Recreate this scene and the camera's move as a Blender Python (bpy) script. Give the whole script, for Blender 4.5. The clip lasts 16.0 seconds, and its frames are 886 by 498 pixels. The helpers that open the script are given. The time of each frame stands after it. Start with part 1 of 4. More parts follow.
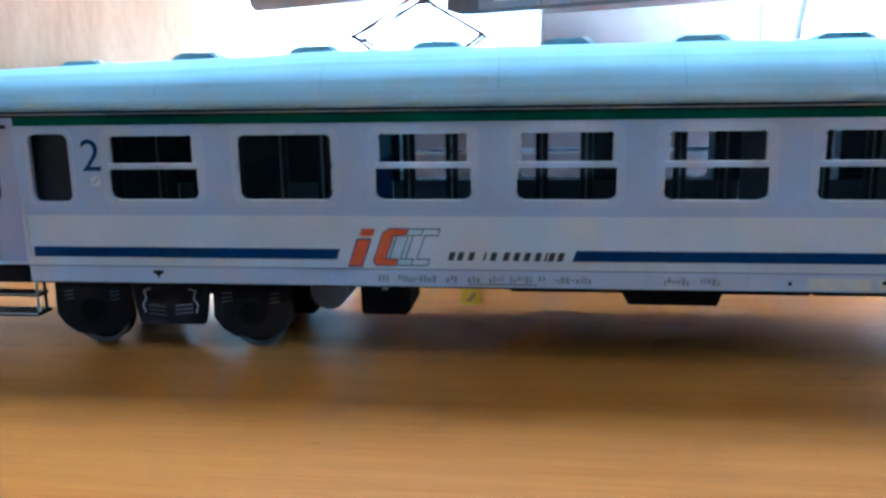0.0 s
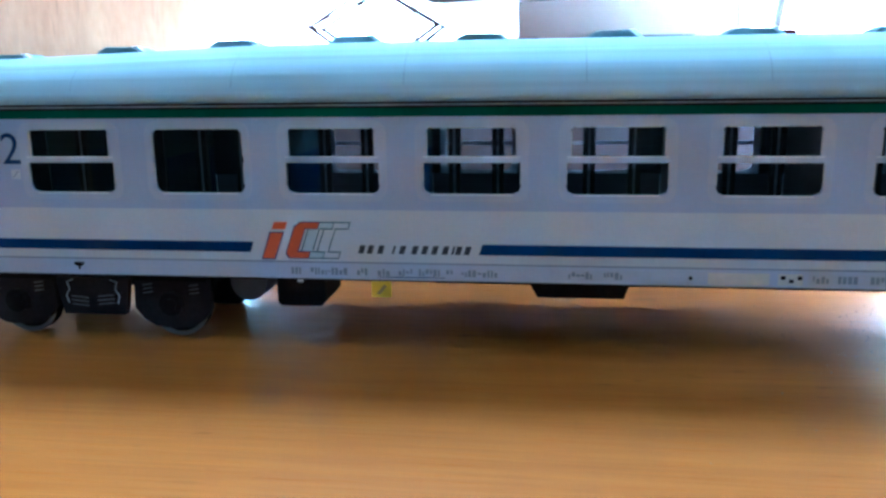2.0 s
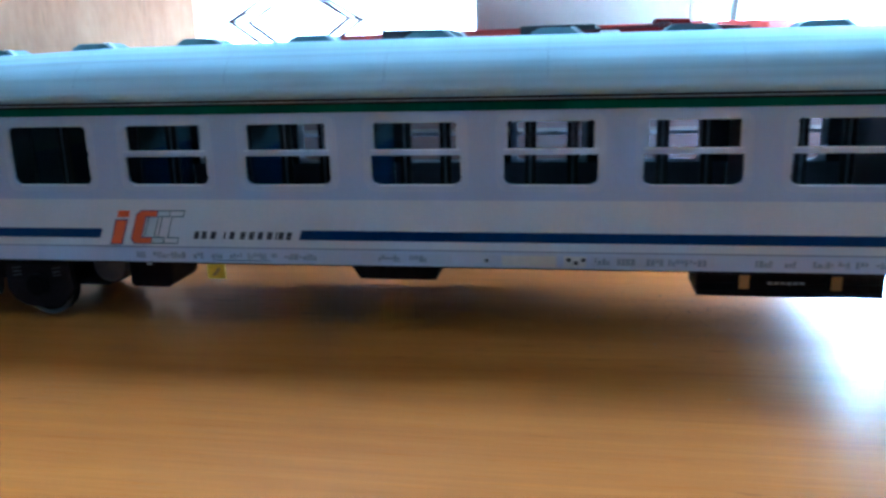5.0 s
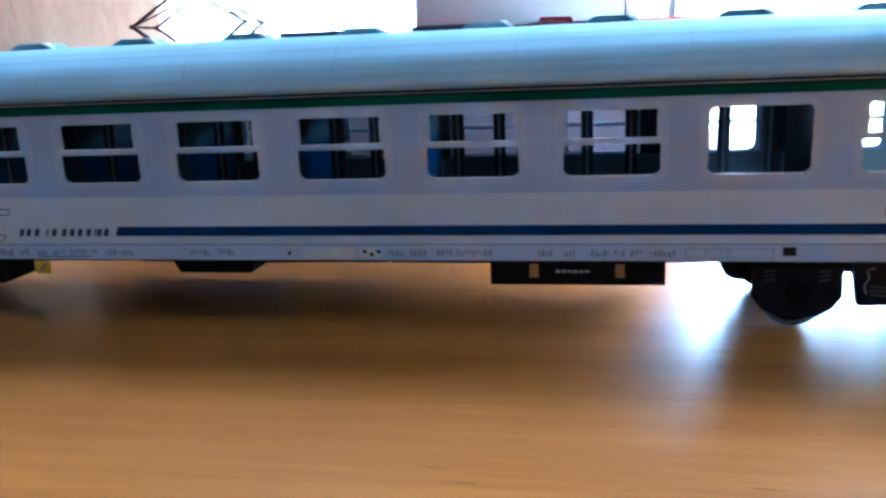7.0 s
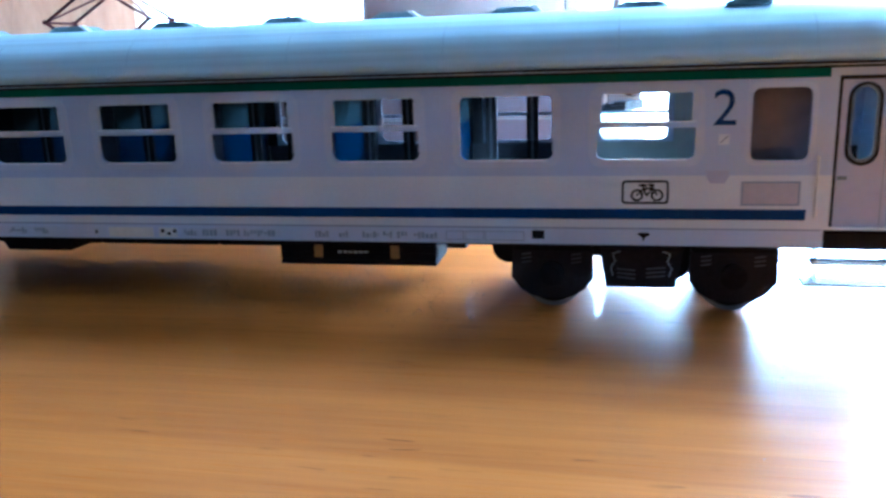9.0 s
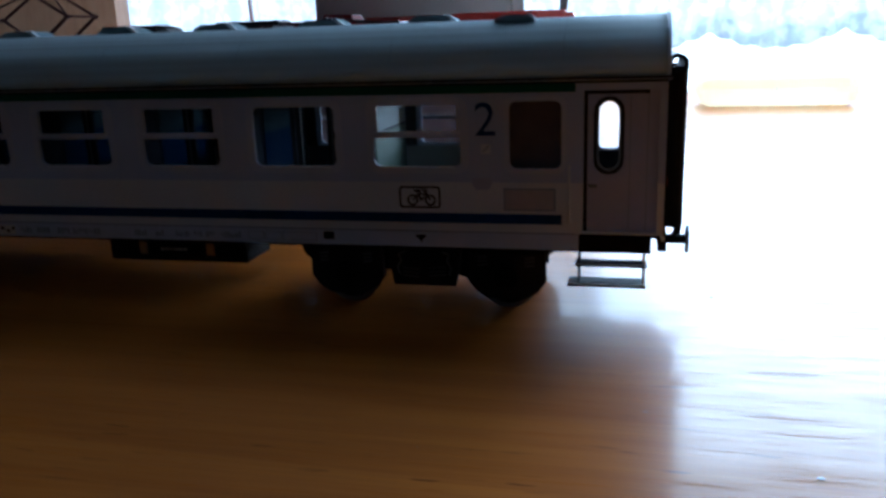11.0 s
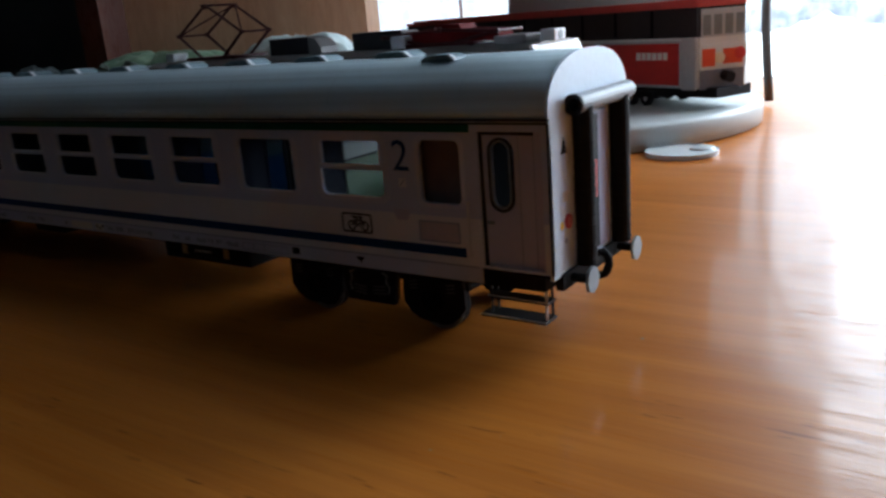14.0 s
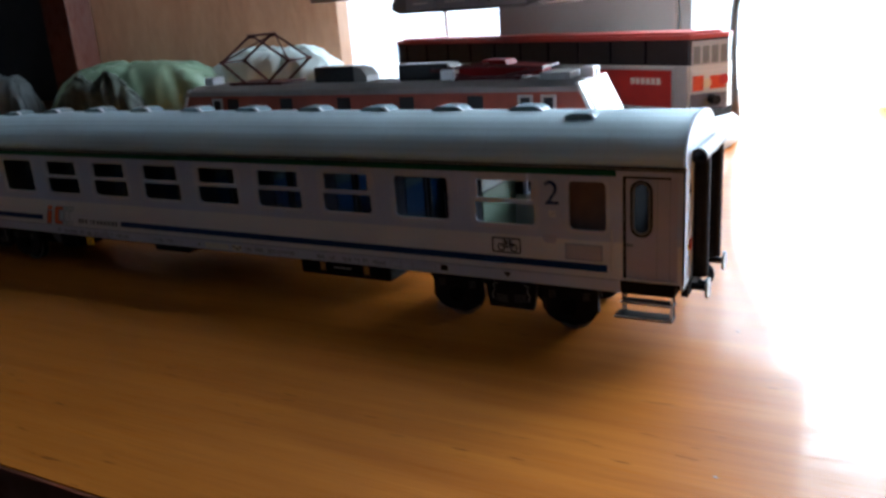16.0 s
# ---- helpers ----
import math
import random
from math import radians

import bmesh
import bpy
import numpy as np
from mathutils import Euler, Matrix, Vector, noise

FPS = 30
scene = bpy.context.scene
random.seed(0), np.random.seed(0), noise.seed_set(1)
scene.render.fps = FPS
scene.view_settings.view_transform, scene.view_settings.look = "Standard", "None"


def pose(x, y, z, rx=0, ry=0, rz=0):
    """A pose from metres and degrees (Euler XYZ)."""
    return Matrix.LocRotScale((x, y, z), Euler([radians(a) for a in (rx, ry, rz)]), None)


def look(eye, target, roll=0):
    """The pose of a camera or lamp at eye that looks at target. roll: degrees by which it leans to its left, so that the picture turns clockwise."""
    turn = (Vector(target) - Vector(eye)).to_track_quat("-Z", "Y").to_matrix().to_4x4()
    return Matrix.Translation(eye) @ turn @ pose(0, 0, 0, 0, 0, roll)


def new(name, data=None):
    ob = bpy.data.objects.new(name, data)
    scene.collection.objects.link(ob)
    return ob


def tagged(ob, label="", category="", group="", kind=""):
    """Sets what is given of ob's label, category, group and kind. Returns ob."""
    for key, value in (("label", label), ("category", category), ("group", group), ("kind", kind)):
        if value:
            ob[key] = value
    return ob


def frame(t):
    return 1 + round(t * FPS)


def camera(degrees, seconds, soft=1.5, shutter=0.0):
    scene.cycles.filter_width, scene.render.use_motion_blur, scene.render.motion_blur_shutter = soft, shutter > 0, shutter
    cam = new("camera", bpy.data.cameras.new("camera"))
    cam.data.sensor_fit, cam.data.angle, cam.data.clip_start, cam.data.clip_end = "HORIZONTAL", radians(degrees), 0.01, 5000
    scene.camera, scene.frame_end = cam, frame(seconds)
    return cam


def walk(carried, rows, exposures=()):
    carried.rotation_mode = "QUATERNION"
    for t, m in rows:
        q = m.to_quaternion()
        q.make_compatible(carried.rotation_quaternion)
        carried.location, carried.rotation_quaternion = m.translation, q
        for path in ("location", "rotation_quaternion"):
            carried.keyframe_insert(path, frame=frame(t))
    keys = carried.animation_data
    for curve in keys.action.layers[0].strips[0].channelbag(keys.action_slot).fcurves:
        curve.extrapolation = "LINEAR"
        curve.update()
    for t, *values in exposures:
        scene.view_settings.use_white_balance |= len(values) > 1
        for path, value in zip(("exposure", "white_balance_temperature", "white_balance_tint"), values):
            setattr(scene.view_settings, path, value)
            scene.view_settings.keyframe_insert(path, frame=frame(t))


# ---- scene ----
MM = 0.001
cam = camera(57.82, 16.0, soft=2.8, shutter=0.5)
# seconds, eye in millimetres, yaw, pitch, roll in degrees
ROWS = [
    (0, -40.54, -122.59, 44.05, 7.064, -11.812, -0.965),
    (0.5, -36.36, -123.26, 46.46, 7.335, -11.664, -1.147),
    (1, -29.13, -125.30, 48.54, 8.319, -11.537, -1.076),
    (1.5, -24.58, -126.13, 48.11, 8.593, -11.551, -1.184),
    (2, -24.91, -122.39, 45.39, 7.606, -12.809, -0.863),
    (2.5, -24.84, -122.98, 45.59, 7.728, -12.452, -1.118),
    (3, -24.80, -123.66, 45.32, 8.055, -12.240, -1.193),
    (5.5, 24.69, -129.09, 48.30, 9.785, -14.336, -1.642),
    (6, 35.84, -128.73, 46.47, 9.688, -13.599, -1.664),
    (6.5, 42.31, -128.89, 46.61, 10.327, -13.851, -2.103),
    (7, 47.43, -127.88, 46.50, 10.434, -14.009, -2.496),
    (7.5, 56.09, -128.41, 42.89, 10.756, -13.707, -2.643),
    (8, 69.09, -127.82, 40.54, 11.266, -13.715, -2.073),
    (10.5, 117.84, -132.93, 49.16, 12.636, -13.983, -2.466),
    (11, 130.35, -129.87, 47.79, 13.489, -15.110, -2.021),
    (11.5, 143.22, -122.06, 48.74, 17.709, -19.512, -0.838),
    (12, 165.93, -117.13, 52.20, 24.614, -17.641, -1.762),
    (12.5, 175.08, -104.55, 55.89, 28.157, -17.502, -3.382),
    (13, 188.41, -104.31, 54.84, 32.340, -16.957, -3.982),
    (13.5, 192.50, -104.50, 54.71, 34.189, -17.350, -4.255),
    (14, 192.41, -110.49, 56.26, 35.160, -15.996, -4.644),
    (14.5, 188.99, -127.81, 62.36, 35.180, -18.677, -4.704),
    (15, 184.71, -135.57, 64.46, 35.283, -18.059, -3.790),
    (15.5, 185.28, -141.83, 65.15, 34.542, -17.414, -4.357),
    (16, 170.03, -163.29, 74.68, 29.269, -16.710, -4.082),
]
# exposure opens up over the dark side and closes towards the bright desk
EXPOSURES = [(0.0, 4.02, 4200, -12), (3.0, 3.98, 4200, -12), (5.5, 3.42, 4200, -9), (8.0, 3.42, 4200, -3), (10.5, 1.95, 4450, -1), (11.0, 0.0, 5050, 3), (11.5, -0.25, 5600, 5), (12.0, -0.15, 5700, 6), (13.0, 0.1, 6000, 7), (14.0, 0.1, 6100, 7), (14.5, 1.05, 6100, 6), (15.5, 1.05, 6000, 6), (16.0, 1.1, 6000, 6)]
walk(cam, [(t, pose(x * MM, y * MM, z * MM, 90 + pitch, 0, yaw) @ pose(0, 0, 0, 0, 0, roll)) for t, x, y, z, yaw, pitch, roll in ROWS], EXPOSURES)

# ---- daylight: one wide window behind and beside the desk ----
world = bpy.data.worlds.new("world")
scene.world = world
world.use_nodes = True
wn = world.node_tree.nodes
sky = wn.new("ShaderNodeTexSky")
sky.sky_type = "NISHITA"
sky.sun_disc = False
sky.sun_elevation, sky.sun_rotation = radians(38), radians(20)
world.node_tree.links.new(sky.outputs[0], wn["Background"].inputs[0])
wn["Background"].inputs[1].default_value = 0.1

WX0, WX1, WZ0, WZ1, WY = -430.0, 760.0, -20.0, 1250.0, 520.0   # the window's opening
# the low sky is brighter than the sky higher up, and the edge of the curtain dims the strip beside it
for lx0, lx1, share in ((66.0, 108.0, 0.03), (109.0, 150.0, 0.09), (151.0, 440.0, 0.88)):
    for lz0, lz1, energy in ((42.0, 300.0, 3.6), (301.0, 850.0, 2.0)):
        win = bpy.data.lights.new("window_daylight", "AREA")
        win.shape, win.size, win.size_y = "RECTANGLE", (lx1 - lx0) * MM, (lz1 - lz0) * MM
        win.energy, win.color = energy * share, (0.84, 0.94, 1.04)
        new("window_daylight", win).matrix_world = look(((lx0 + lx1) / 2 * MM, (WY - 34) * MM, (lz0 + lz1) / 2 * MM), ((lx0 + lx1) / 2 * MM, 0, (lz0 + lz1) / 2 * MM))


# ---- materials ----
def mat(name, colour, rough=0.6, metal=0.0, vary=0.12, grain=900.0, bump=0.0, stain=60.0, coat=0.0, stretch=(1, 1, 1), spec=0.5):
    """A painted, printed or plain surface with fine grain and broad stains; grain and stain in cycles a metre."""
    m = bpy.data.materials.new(name)
    m.use_nodes = True
    nt = m.node_tree
    n, link = nt.nodes, nt.links.new
    b = n["Principled BSDF"]
    b.inputs["Roughness"].default_value, b.inputs["Metallic"].default_value = rough, metal
    b.inputs["Coat Weight"].default_value = coat
    b.inputs["Specular IOR Level"].default_value = spec
    pos = n.new("ShaderNodeNewGeometry")
    mp = n.new("ShaderNodeMapping")
    mp.inputs["Scale"].default_value = stretch
    link(pos.outputs["Position"], mp.inputs[0])
    a, c = n.new("ShaderNodeTexNoise"), n.new("ShaderNodeTexNoise")
    a.inputs["Scale"].default_value, c.inputs["Scale"].default_value = grain, stain
    a.inputs["Detail"].default_value, c.inputs["Detail"].default_value = 4, 3
    link(mp.outputs[0], a.inputs["Vector"]), link(mp.outputs[0], c.inputs["Vector"])
    add = n.new("ShaderNodeMath")
    add.operation = "ADD"
    link(a.outputs["Fac"], add.inputs[0]), link(c.outputs["Fac"], add.inputs[1])
    rng = n.new("ShaderNodeMapRange")
    rng.inputs["From Min"].default_value, rng.inputs["From Max"].default_value = 0.6, 1.4
    rng.inputs["To Min"].default_value, rng.inputs["To Max"].default_value = 1 - vary, 1 + vary
    link(add.outputs[0], rng.inputs["Value"])
    mul = n.new("ShaderNodeVectorMath")
    mul.operation = "SCALE"
    mul.inputs[0].default_value = colour
    link(rng.outputs[0], mul.inputs["Scale"])
    link(mul.outputs[0], b.inputs["Base Color"])
    if bump:
        bp = n.new("ShaderNodeBump")
        bp.inputs["Strength"].default_value, bp.inputs["Distance"].default_value = bump, 0.0003
        link(a.outputs["Fac"], bp.inputs["Height"])
        link(bp.outputs[0], b.inputs["Normal"])
    m["scale_socket"] = mul.name
    return m


def bands(name, stops, rough=0.5, vary=0.05, spec=0.3):
    """Printed card whose colour changes at given heights (millimetres above the desk)."""
    m = mat(name, (1, 1, 1), rough, vary=vary, grain=1500, stain=90, bump=0.15, spec=spec)
    nt = m.node_tree
    n, link = nt.nodes, nt.links.new
    pos = n.new("ShaderNodeNewGeometry")
    sep = n.new("ShaderNodeSeparateXYZ")
    link(pos.outputs["Position"], sep.inputs[0])
    k = n.new("ShaderNodeMath")
    k.operation = "MULTIPLY"
    k.inputs[1].default_value = 20.0          # 0..50 mm to 0..1
    link(sep.outputs["Z"], k.inputs[0])
    ramp = n.new("ShaderNodeValToRGB")
    ramp.color_ramp.interpolation = "CONSTANT"
    el = ramp.color_ramp.elements
    while len(el) > 1:
        el.remove(el[-1])
    el[0].position, el[0].color = stops[0][0] / 50, (*stops[0][1], 1)
    for z, c in stops[1:]:
        e = el.new(z / 50)
        e.color = (*c, 1)
    link(k.outputs[0], ramp.inputs[0])
    link(ramp.outputs[0], n[m["scale_socket"]].inputs[0])
    return m


def glass(name, tint=(0.93, 0.96, 0.97), gloss=0.06, haze=0.003):
    """Clear film: see-through, a little gloss, and a slight dusty haze that lights up against the window."""
    m = bpy.data.materials.new(name)
    m.use_nodes = True
    nt = m.node_tree
    nt.nodes.clear()
    o, mix, mix2, t, g, d = (nt.nodes.new("ShaderNode" + s) for s in ("OutputMaterial", "MixShader", "MixShader", "BsdfTransparent", "BsdfGlossy", "BsdfTranslucent"))
    t.inputs[0].default_value = (*tint, 1)
    d.inputs[0].default_value = (0.8, 0.86, 0.92, 1)
    g.inputs["Roughness"].default_value = 0.12
    mix.inputs[0].default_value, mix2.inputs[0].default_value = gloss, haze
    for a, b in ((t.outputs[0], mix.inputs[1]), (g.outputs[0], mix.inputs[2]), (mix.outputs[0], mix2.inputs[1]), (d.outputs[0], mix2.inputs[2]), (mix2.outputs[0], o.inputs[0])):
        nt.links.new(a, b)
    return m


def wood(name, dark, light, rough, along=(1.0, 14.0, 14.0), flecks=0.6, scale=14.0, gloss_lines=0.05, grain=0.36, lacquer=0.0):
    """Veneer: broad bands, fine pores and short dark flecks that run along one axis."""
    m = bpy.data.materials.new(name)
    m.use_nodes = True
    nt = m.node_tree
    n, link = nt.nodes, nt.links.new
    b = n["Principled BSDF"]
    pos = n.new("ShaderNodeNewGeometry")

    def noise_at(stretch, scale, detail=3, rough_=0.55, warp=0.0):
        mp = n.new("ShaderNodeMapping")
        mp.inputs["Scale"].default_value = stretch
        link(pos.outputs["Position"], mp.inputs[0])
        t = n.new("ShaderNodeTexNoise")
        t.inputs["Scale"].default_value, t.inputs["Detail"].default_value, t.inputs["Roughness"].default_value = scale, detail, rough_
        t.inputs["Distortion"].default_value = warp
        link(mp.outputs[0], t.inputs["Vector"])
        return t.outputs["Fac"]

    def ramp(fac, lo, hi, a=(0, 0, 0), c=(1, 1, 1)):
        r = n.new("ShaderNodeValToRGB")
        r.color_ramp.elements[0].position, r.color_ramp.elements[1].position = lo, hi
        r.color_ramp.elements[0].color, r.color_ramp.elements[1].color = (*a, 1), (*c, 1)
        link(fac, r.inputs[0])
        return r.outputs[0]

    def mixed(kind, fac, a, c):
        x = n.new("ShaderNodeMixRGB")
        x.blend_type = kind
        if isinstance(fac, float):
            x.inputs[0].default_value = fac
        else:
            link(fac, x.inputs[0])
        link(a, x.inputs[1])
        if isinstance(c, tuple):
            x.inputs[2].default_value = (*c, 1)
        else:
            link(c, x.inputs[2])
        return x.outputs[0]

    s = scale
    broad = noise_at(along, s * 0.55, 3, 0.5, 0.6)
    fine = noise_at((along[0], along[1] * 3, along[2] * 3), s * 3.0, 4, 0.65)
    fleck = noise_at((along[0] * 2.0, along[1] * 1.2, along[2] * 1.2), s * 4.0, 2, 0.45)
    pore = noise_at((along[0] * 0.9, along[1] * 2.6, along[2] * 2.6), s * 5.5, 3, 0.6)
    col = ramp(broad, 0.3, 0.7, dark, light)
    col = mixed("MULTIPLY", grain, col, ramp(fine, 0.34, 0.68, (0.74, 0.68, 0.60), (1.10, 1.10, 1.10)))
    col = mixed("MULTIPLY", grain * 0.6, col, ramp(noise_at((along[0] * 0.7, along[1] * 1.1, along[2] * 1.1), s * 1.9, 4, 0.6, 0.8), 0.36, 0.62, (0.80, 0.74, 0.68), (1.06, 1.06, 1.05)))
    col = mixed("MIX", mixed("MULTIPLY", 1.0, ramp(fleck, 0.655, 0.70, (0, 0, 0), (flecks, flecks, flecks)), ramp(noise_at((along[0] * 0.6, along[1] * 0.12, along[2] * 0.12), s * 2.2, 2), 0.52, 0.6)), col, tuple(0.33 * v for v in dark))
    link(col, b.inputs["Base Color"])
    rr = n.new("ShaderNodeMapRange")
    rr.inputs["From Min"].default_value, rr.inputs["From Max"].default_value = 0.5, 0.68
    rr.inputs["To Min"].default_value, rr.inputs["To Max"].default_value = (0.10, 0.01) if lacquer else (0.38, 0.06)
    link(pore, rr.inputs["Value"])
    link(rr.outputs[0], b.inputs["Specular IOR Level"])
    b.inputs["Roughness"].default_value = rough
    if lacquer:
        b.inputs["Coat Weight"].default_value, b.inputs["Coat Roughness"].default_value = lacquer, 0.10
        cw = n.new("ShaderNodeMapRange")
        cw.inputs["From Min"].default_value, cw.inputs["From Max"].default_value = 0.50, 0.58
        cw.inputs["To Min"].default_value, cw.inputs["To Max"].default_value = lacquer, 0.05 * lacquer
        link(pore, cw.inputs["Value"])
        link(cw.outputs[0], b.inputs["Coat Weight"])
    bp = n.new("ShaderNodeBump")
    bp.inputs["Strength"].default_value, bp.inputs["Distance"].default_value = gloss_lines, 0.0004
    link(ramp(pore, 0.6, 0.68, (1, 1, 1), (0, 0, 0)), bp.inputs["Height"])
    link(bp.outputs[0], b.inputs["Normal"])
    return m


LILAC, CREAM, SILL = (0.475, 0.525, 0.69), (0.69, 0.70, 0.75), (0.57, 0.61, 0.75)
DESK = wood("desk_veneer", (0.375, 0.113, 0.0133), (0.49, 0.164, 0.0243), 0.36, grain=0.42, flecks=0.65, lacquer=0.33, gloss_lines=0.15)
CABINET = wood("cabinet_veneer", (0.54, 0.30, 0.18), (0.66, 0.40, 0.25), 0.4, along=(8.0, 8.0, 1.0), flecks=0.2, scale=6.0)
DARKWOOD = wood("dark_red_wood", (0.10, 0.025, 0.012), (0.16, 0.05, 0.025), 0.4, along=(8.0, 8.0, 1.0), flecks=0.2, scale=6.0)
COACH = bands("coach_print", [(0, SILL), (14.9, CREAM), (23.3, LILAC)], spec=0.2)
FRAME = mat("frame_print", (0.54, 0.565, 0.69), 0.5, vary=0.05, spec=0.2)
CREAMP = mat("cream_print", CREAM, 0.5, vary=0.05)
LILACP = mat("lilac_print", (0.46, 0.46, 0.61), 0.5, vary=0.05, bump=0.1, spec=0.2)
ROOF = mat("roof_card", (0.54, 0.65, 0.69), 0.8, spec=0.15, vary=0.28, grain=300, stain=90, stretch=(0.015, 2.0, 2.0), bump=0.1)
ENDCARD = mat("end_card", (0.72, 0.84, 0.97), 0.45, vary=0.06)
SEAM = mat("seam_grey", (0.40, 0.50, 0.55), 0.6)
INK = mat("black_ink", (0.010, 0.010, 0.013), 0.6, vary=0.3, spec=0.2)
NAVY = mat("navy_ink", (0.009, 0.042, 0.15), 0.5, vary=0.15, spec=0.1)
GREEN = mat("green_ink", (0.008, 0.09, 0.05), 0.5, vary=0.15, spec=0.1)
ORANGE = mat("orange_ink", (0.75, 0.13, 0.035), 0.45, vary=0.1)
PALEBLUE = mat("pale_blue_ink", (0.56, 0.66, 0.72), 0.45)
FIELDP = mat("field_print", (0.55, 0.585, 0.70), 0.5, vary=0.06, spec=0.2)
GREYINK = mat("grey_ink", (0.27, 0.31, 0.41), 0.5, vary=0.25, grain=2500)
TEAL = mat("teal_ink", (0.03, 0.12, 0.16), 0.45)
NAMEINK = mat("name_ink", (0.035, 0.04, 0.06), 0.45)
PALEINK = mat("pale_ink", (0.72, 0.70, 0.66), 0.5)
YELLOW = mat("yellow_card", (0.9, 0.58, 0.03), 0.5)
TAN = mat("tan_ink", (0.50, 0.28, 0.10), 0.5)
BOGIEP = mat("bogie_print", (0.020, 0.017, 0.020), 0.65, vary=0.35, grain=1200, bump=0.3, spec=0.15)
CHASSIS = mat("chassis_black", (0.009, 0.008, 0.010), 0.7, vary=0.4, grain=1200, bump=0.3, spec=0.12)
RUBBER = mat("rubber_black", (0.007, 0.006, 0.007), 0.7, vary=0.5, grain=500, bump=0.6, spec=0.2)
TREAD = mat("tread_edge", (0.26, 0.25, 0.245), 0.5)
WHITEEDGE = mat("white_paper_edge", (0.84, 0.85, 0.87), 0.6)
BOARD = mat("board_print", (0.50, 0.45, 0.50), 0.5, vary=0.12, grain=700, spec=0.2)
EDGE = mat("paper_edge", (0.62, 0.63, 0.65), 0.6)
VENT = mat("vent_card", (0.24, 0.33, 0.37), 0.5, vary=0.25, grain=400)
LINK = mat("link_grey", (0.34, 0.34, 0.35), 0.5, vary=0.35, grain=700)
COIL = mat("coil_grey", (0.10, 0.09, 0.095), 0.5, vary=0.3)
STEPDARK = mat("step_dark", (0.028, 0.028, 0.032), 0.55, vary=0.2, spec=0.2)
PLATE = mat("plate_grey", (0.15, 0.16, 0.19), 0.5, vary=0.2)
ROLL = mat("roll_card", (0.19, 0.205, 0.225), 0.5, vary=0.2, grain=500)
GREYCARD = mat("grey_card", (0.33, 0.35, 0.38), 0.5, vary=0.15)
STEEL = mat("steel_card", (0.17, 0.195, 0.22), 0.4, vary=0.15)
# interior tones hold the coach's inner darkness, far below the blue print
INSIDE = mat("interior_shaded_blue", (0.0036, 0.0042, 0.0105), 0.9, vary=0.2, grain=300, spec=0.03)
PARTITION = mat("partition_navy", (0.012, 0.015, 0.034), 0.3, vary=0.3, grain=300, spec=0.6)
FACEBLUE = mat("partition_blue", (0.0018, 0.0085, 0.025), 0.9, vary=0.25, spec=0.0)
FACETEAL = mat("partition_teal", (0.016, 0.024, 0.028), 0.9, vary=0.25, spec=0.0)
FACEPALE = mat("bike_room_white", (0.22, 0.235, 0.23), 0.5, vary=0.1, spec=0.2)
FACEGREEN = mat("bike_room_green", (0.07, 0.105, 0.062), 0.5, vary=0.15, spec=0.2)
# near-black tone puts the vestibule's darkness into the wall colour
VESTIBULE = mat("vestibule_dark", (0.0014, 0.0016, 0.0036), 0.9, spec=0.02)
LINING = mat("lining_blue", (0.034, 0.035, 0.060), 0.6, vary=0.2, spec=0.2)
POSTLINE = mat("post_line", (0.10, 0.10, 0.12), 0.6)
DARKPOST = mat("post_dark", (0.006, 0.005, 0.008), 0.6, vary=0.3, spec=0.1)
BIKEROOM = mat("bike_room_grey", (0.46, 0.44, 0.39), 0.6, vary=0.15, spec=0.1)
BROWN = mat("brown_backing", (0.14, 0.10, 0.098), 0.6, vary=0.25, grain=300)
PANE = glass("pane_film", gloss=0.013)
HAZY = glass("dusty_pane_film", gloss=0.013, haze=0.010)
TAILLENS = mat("tail_lens", (0.62, 0.16, 0.13), 0.35)
REDINK = mat("red_ink", (0.55, 0.03, 0.03), 0.45)
LOCO_O = mat("loco_orange", (0.40, 0.10, 0.06), 0.5, vary=0.15, grain=300)
LOCO_P = mat("loco_rose", (0.20, 0.145, 0.15), 0.5, vary=0.12, grain=300)
LOCO_G = mat("loco_grey", (0.33, 0.31, 0.30), 0.5, vary=0.15, grain=300)
LOCO_C = mat("loco_cream", (0.62, 0.60, 0.58), 0.5, vary=0.1)
LOCO_W = mat("loco_white", (0.78, 0.80, 0.82), 0.45, vary=0.06)
PANTO = mat("pantograph_red", (0.09, 0.012, 0.012), 0.5, vary=0.3)
FRAMERED = mat("folded_frame_red", (0.20, 0.012, 0.012), 0.6, vary=0.25, spec=0.15)
TRAM_R = mat("tram_red", (0.50, 0.025, 0.02), 0.4, vary=0.1)
TRAM_RR = mat("tram_roof_red", (0.42, 0.055, 0.045), 0.5, vary=0.15, grain=200)
TRAM_G = mat("tram_grey", (0.40, 0.42, 0.44), 0.5, vary=0.1)
TRAM_W = mat("tram_pale", (0.62, 0.64, 0.62), 0.5, vary=0.1)
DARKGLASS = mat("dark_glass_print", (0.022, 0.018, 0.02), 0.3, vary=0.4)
REARPANE = mat("rear_pane_print", (0.17, 0.19, 0.19), 0.35, vary=0.2)
PLATECREAM = mat("plate_cream", (0.72, 0.62, 0.42), 0.5)
ORANGEL = mat("lamp_orange", (0.66, 0.08, 0.035), 0.35)
PLASTIC = mat("stand_plastic", (0.40, 0.425, 0.415), 0.4, vary=0.04, stain=25, bump=0.06)
PLASTICD = mat("neck_plastic", (0.25, 0.245, 0.25), 0.45, vary=0.05, bump=0.06)
BEZEL = mat("bezel_silver", (0.50, 0.44, 0.38), 0.4, vary=0.06)
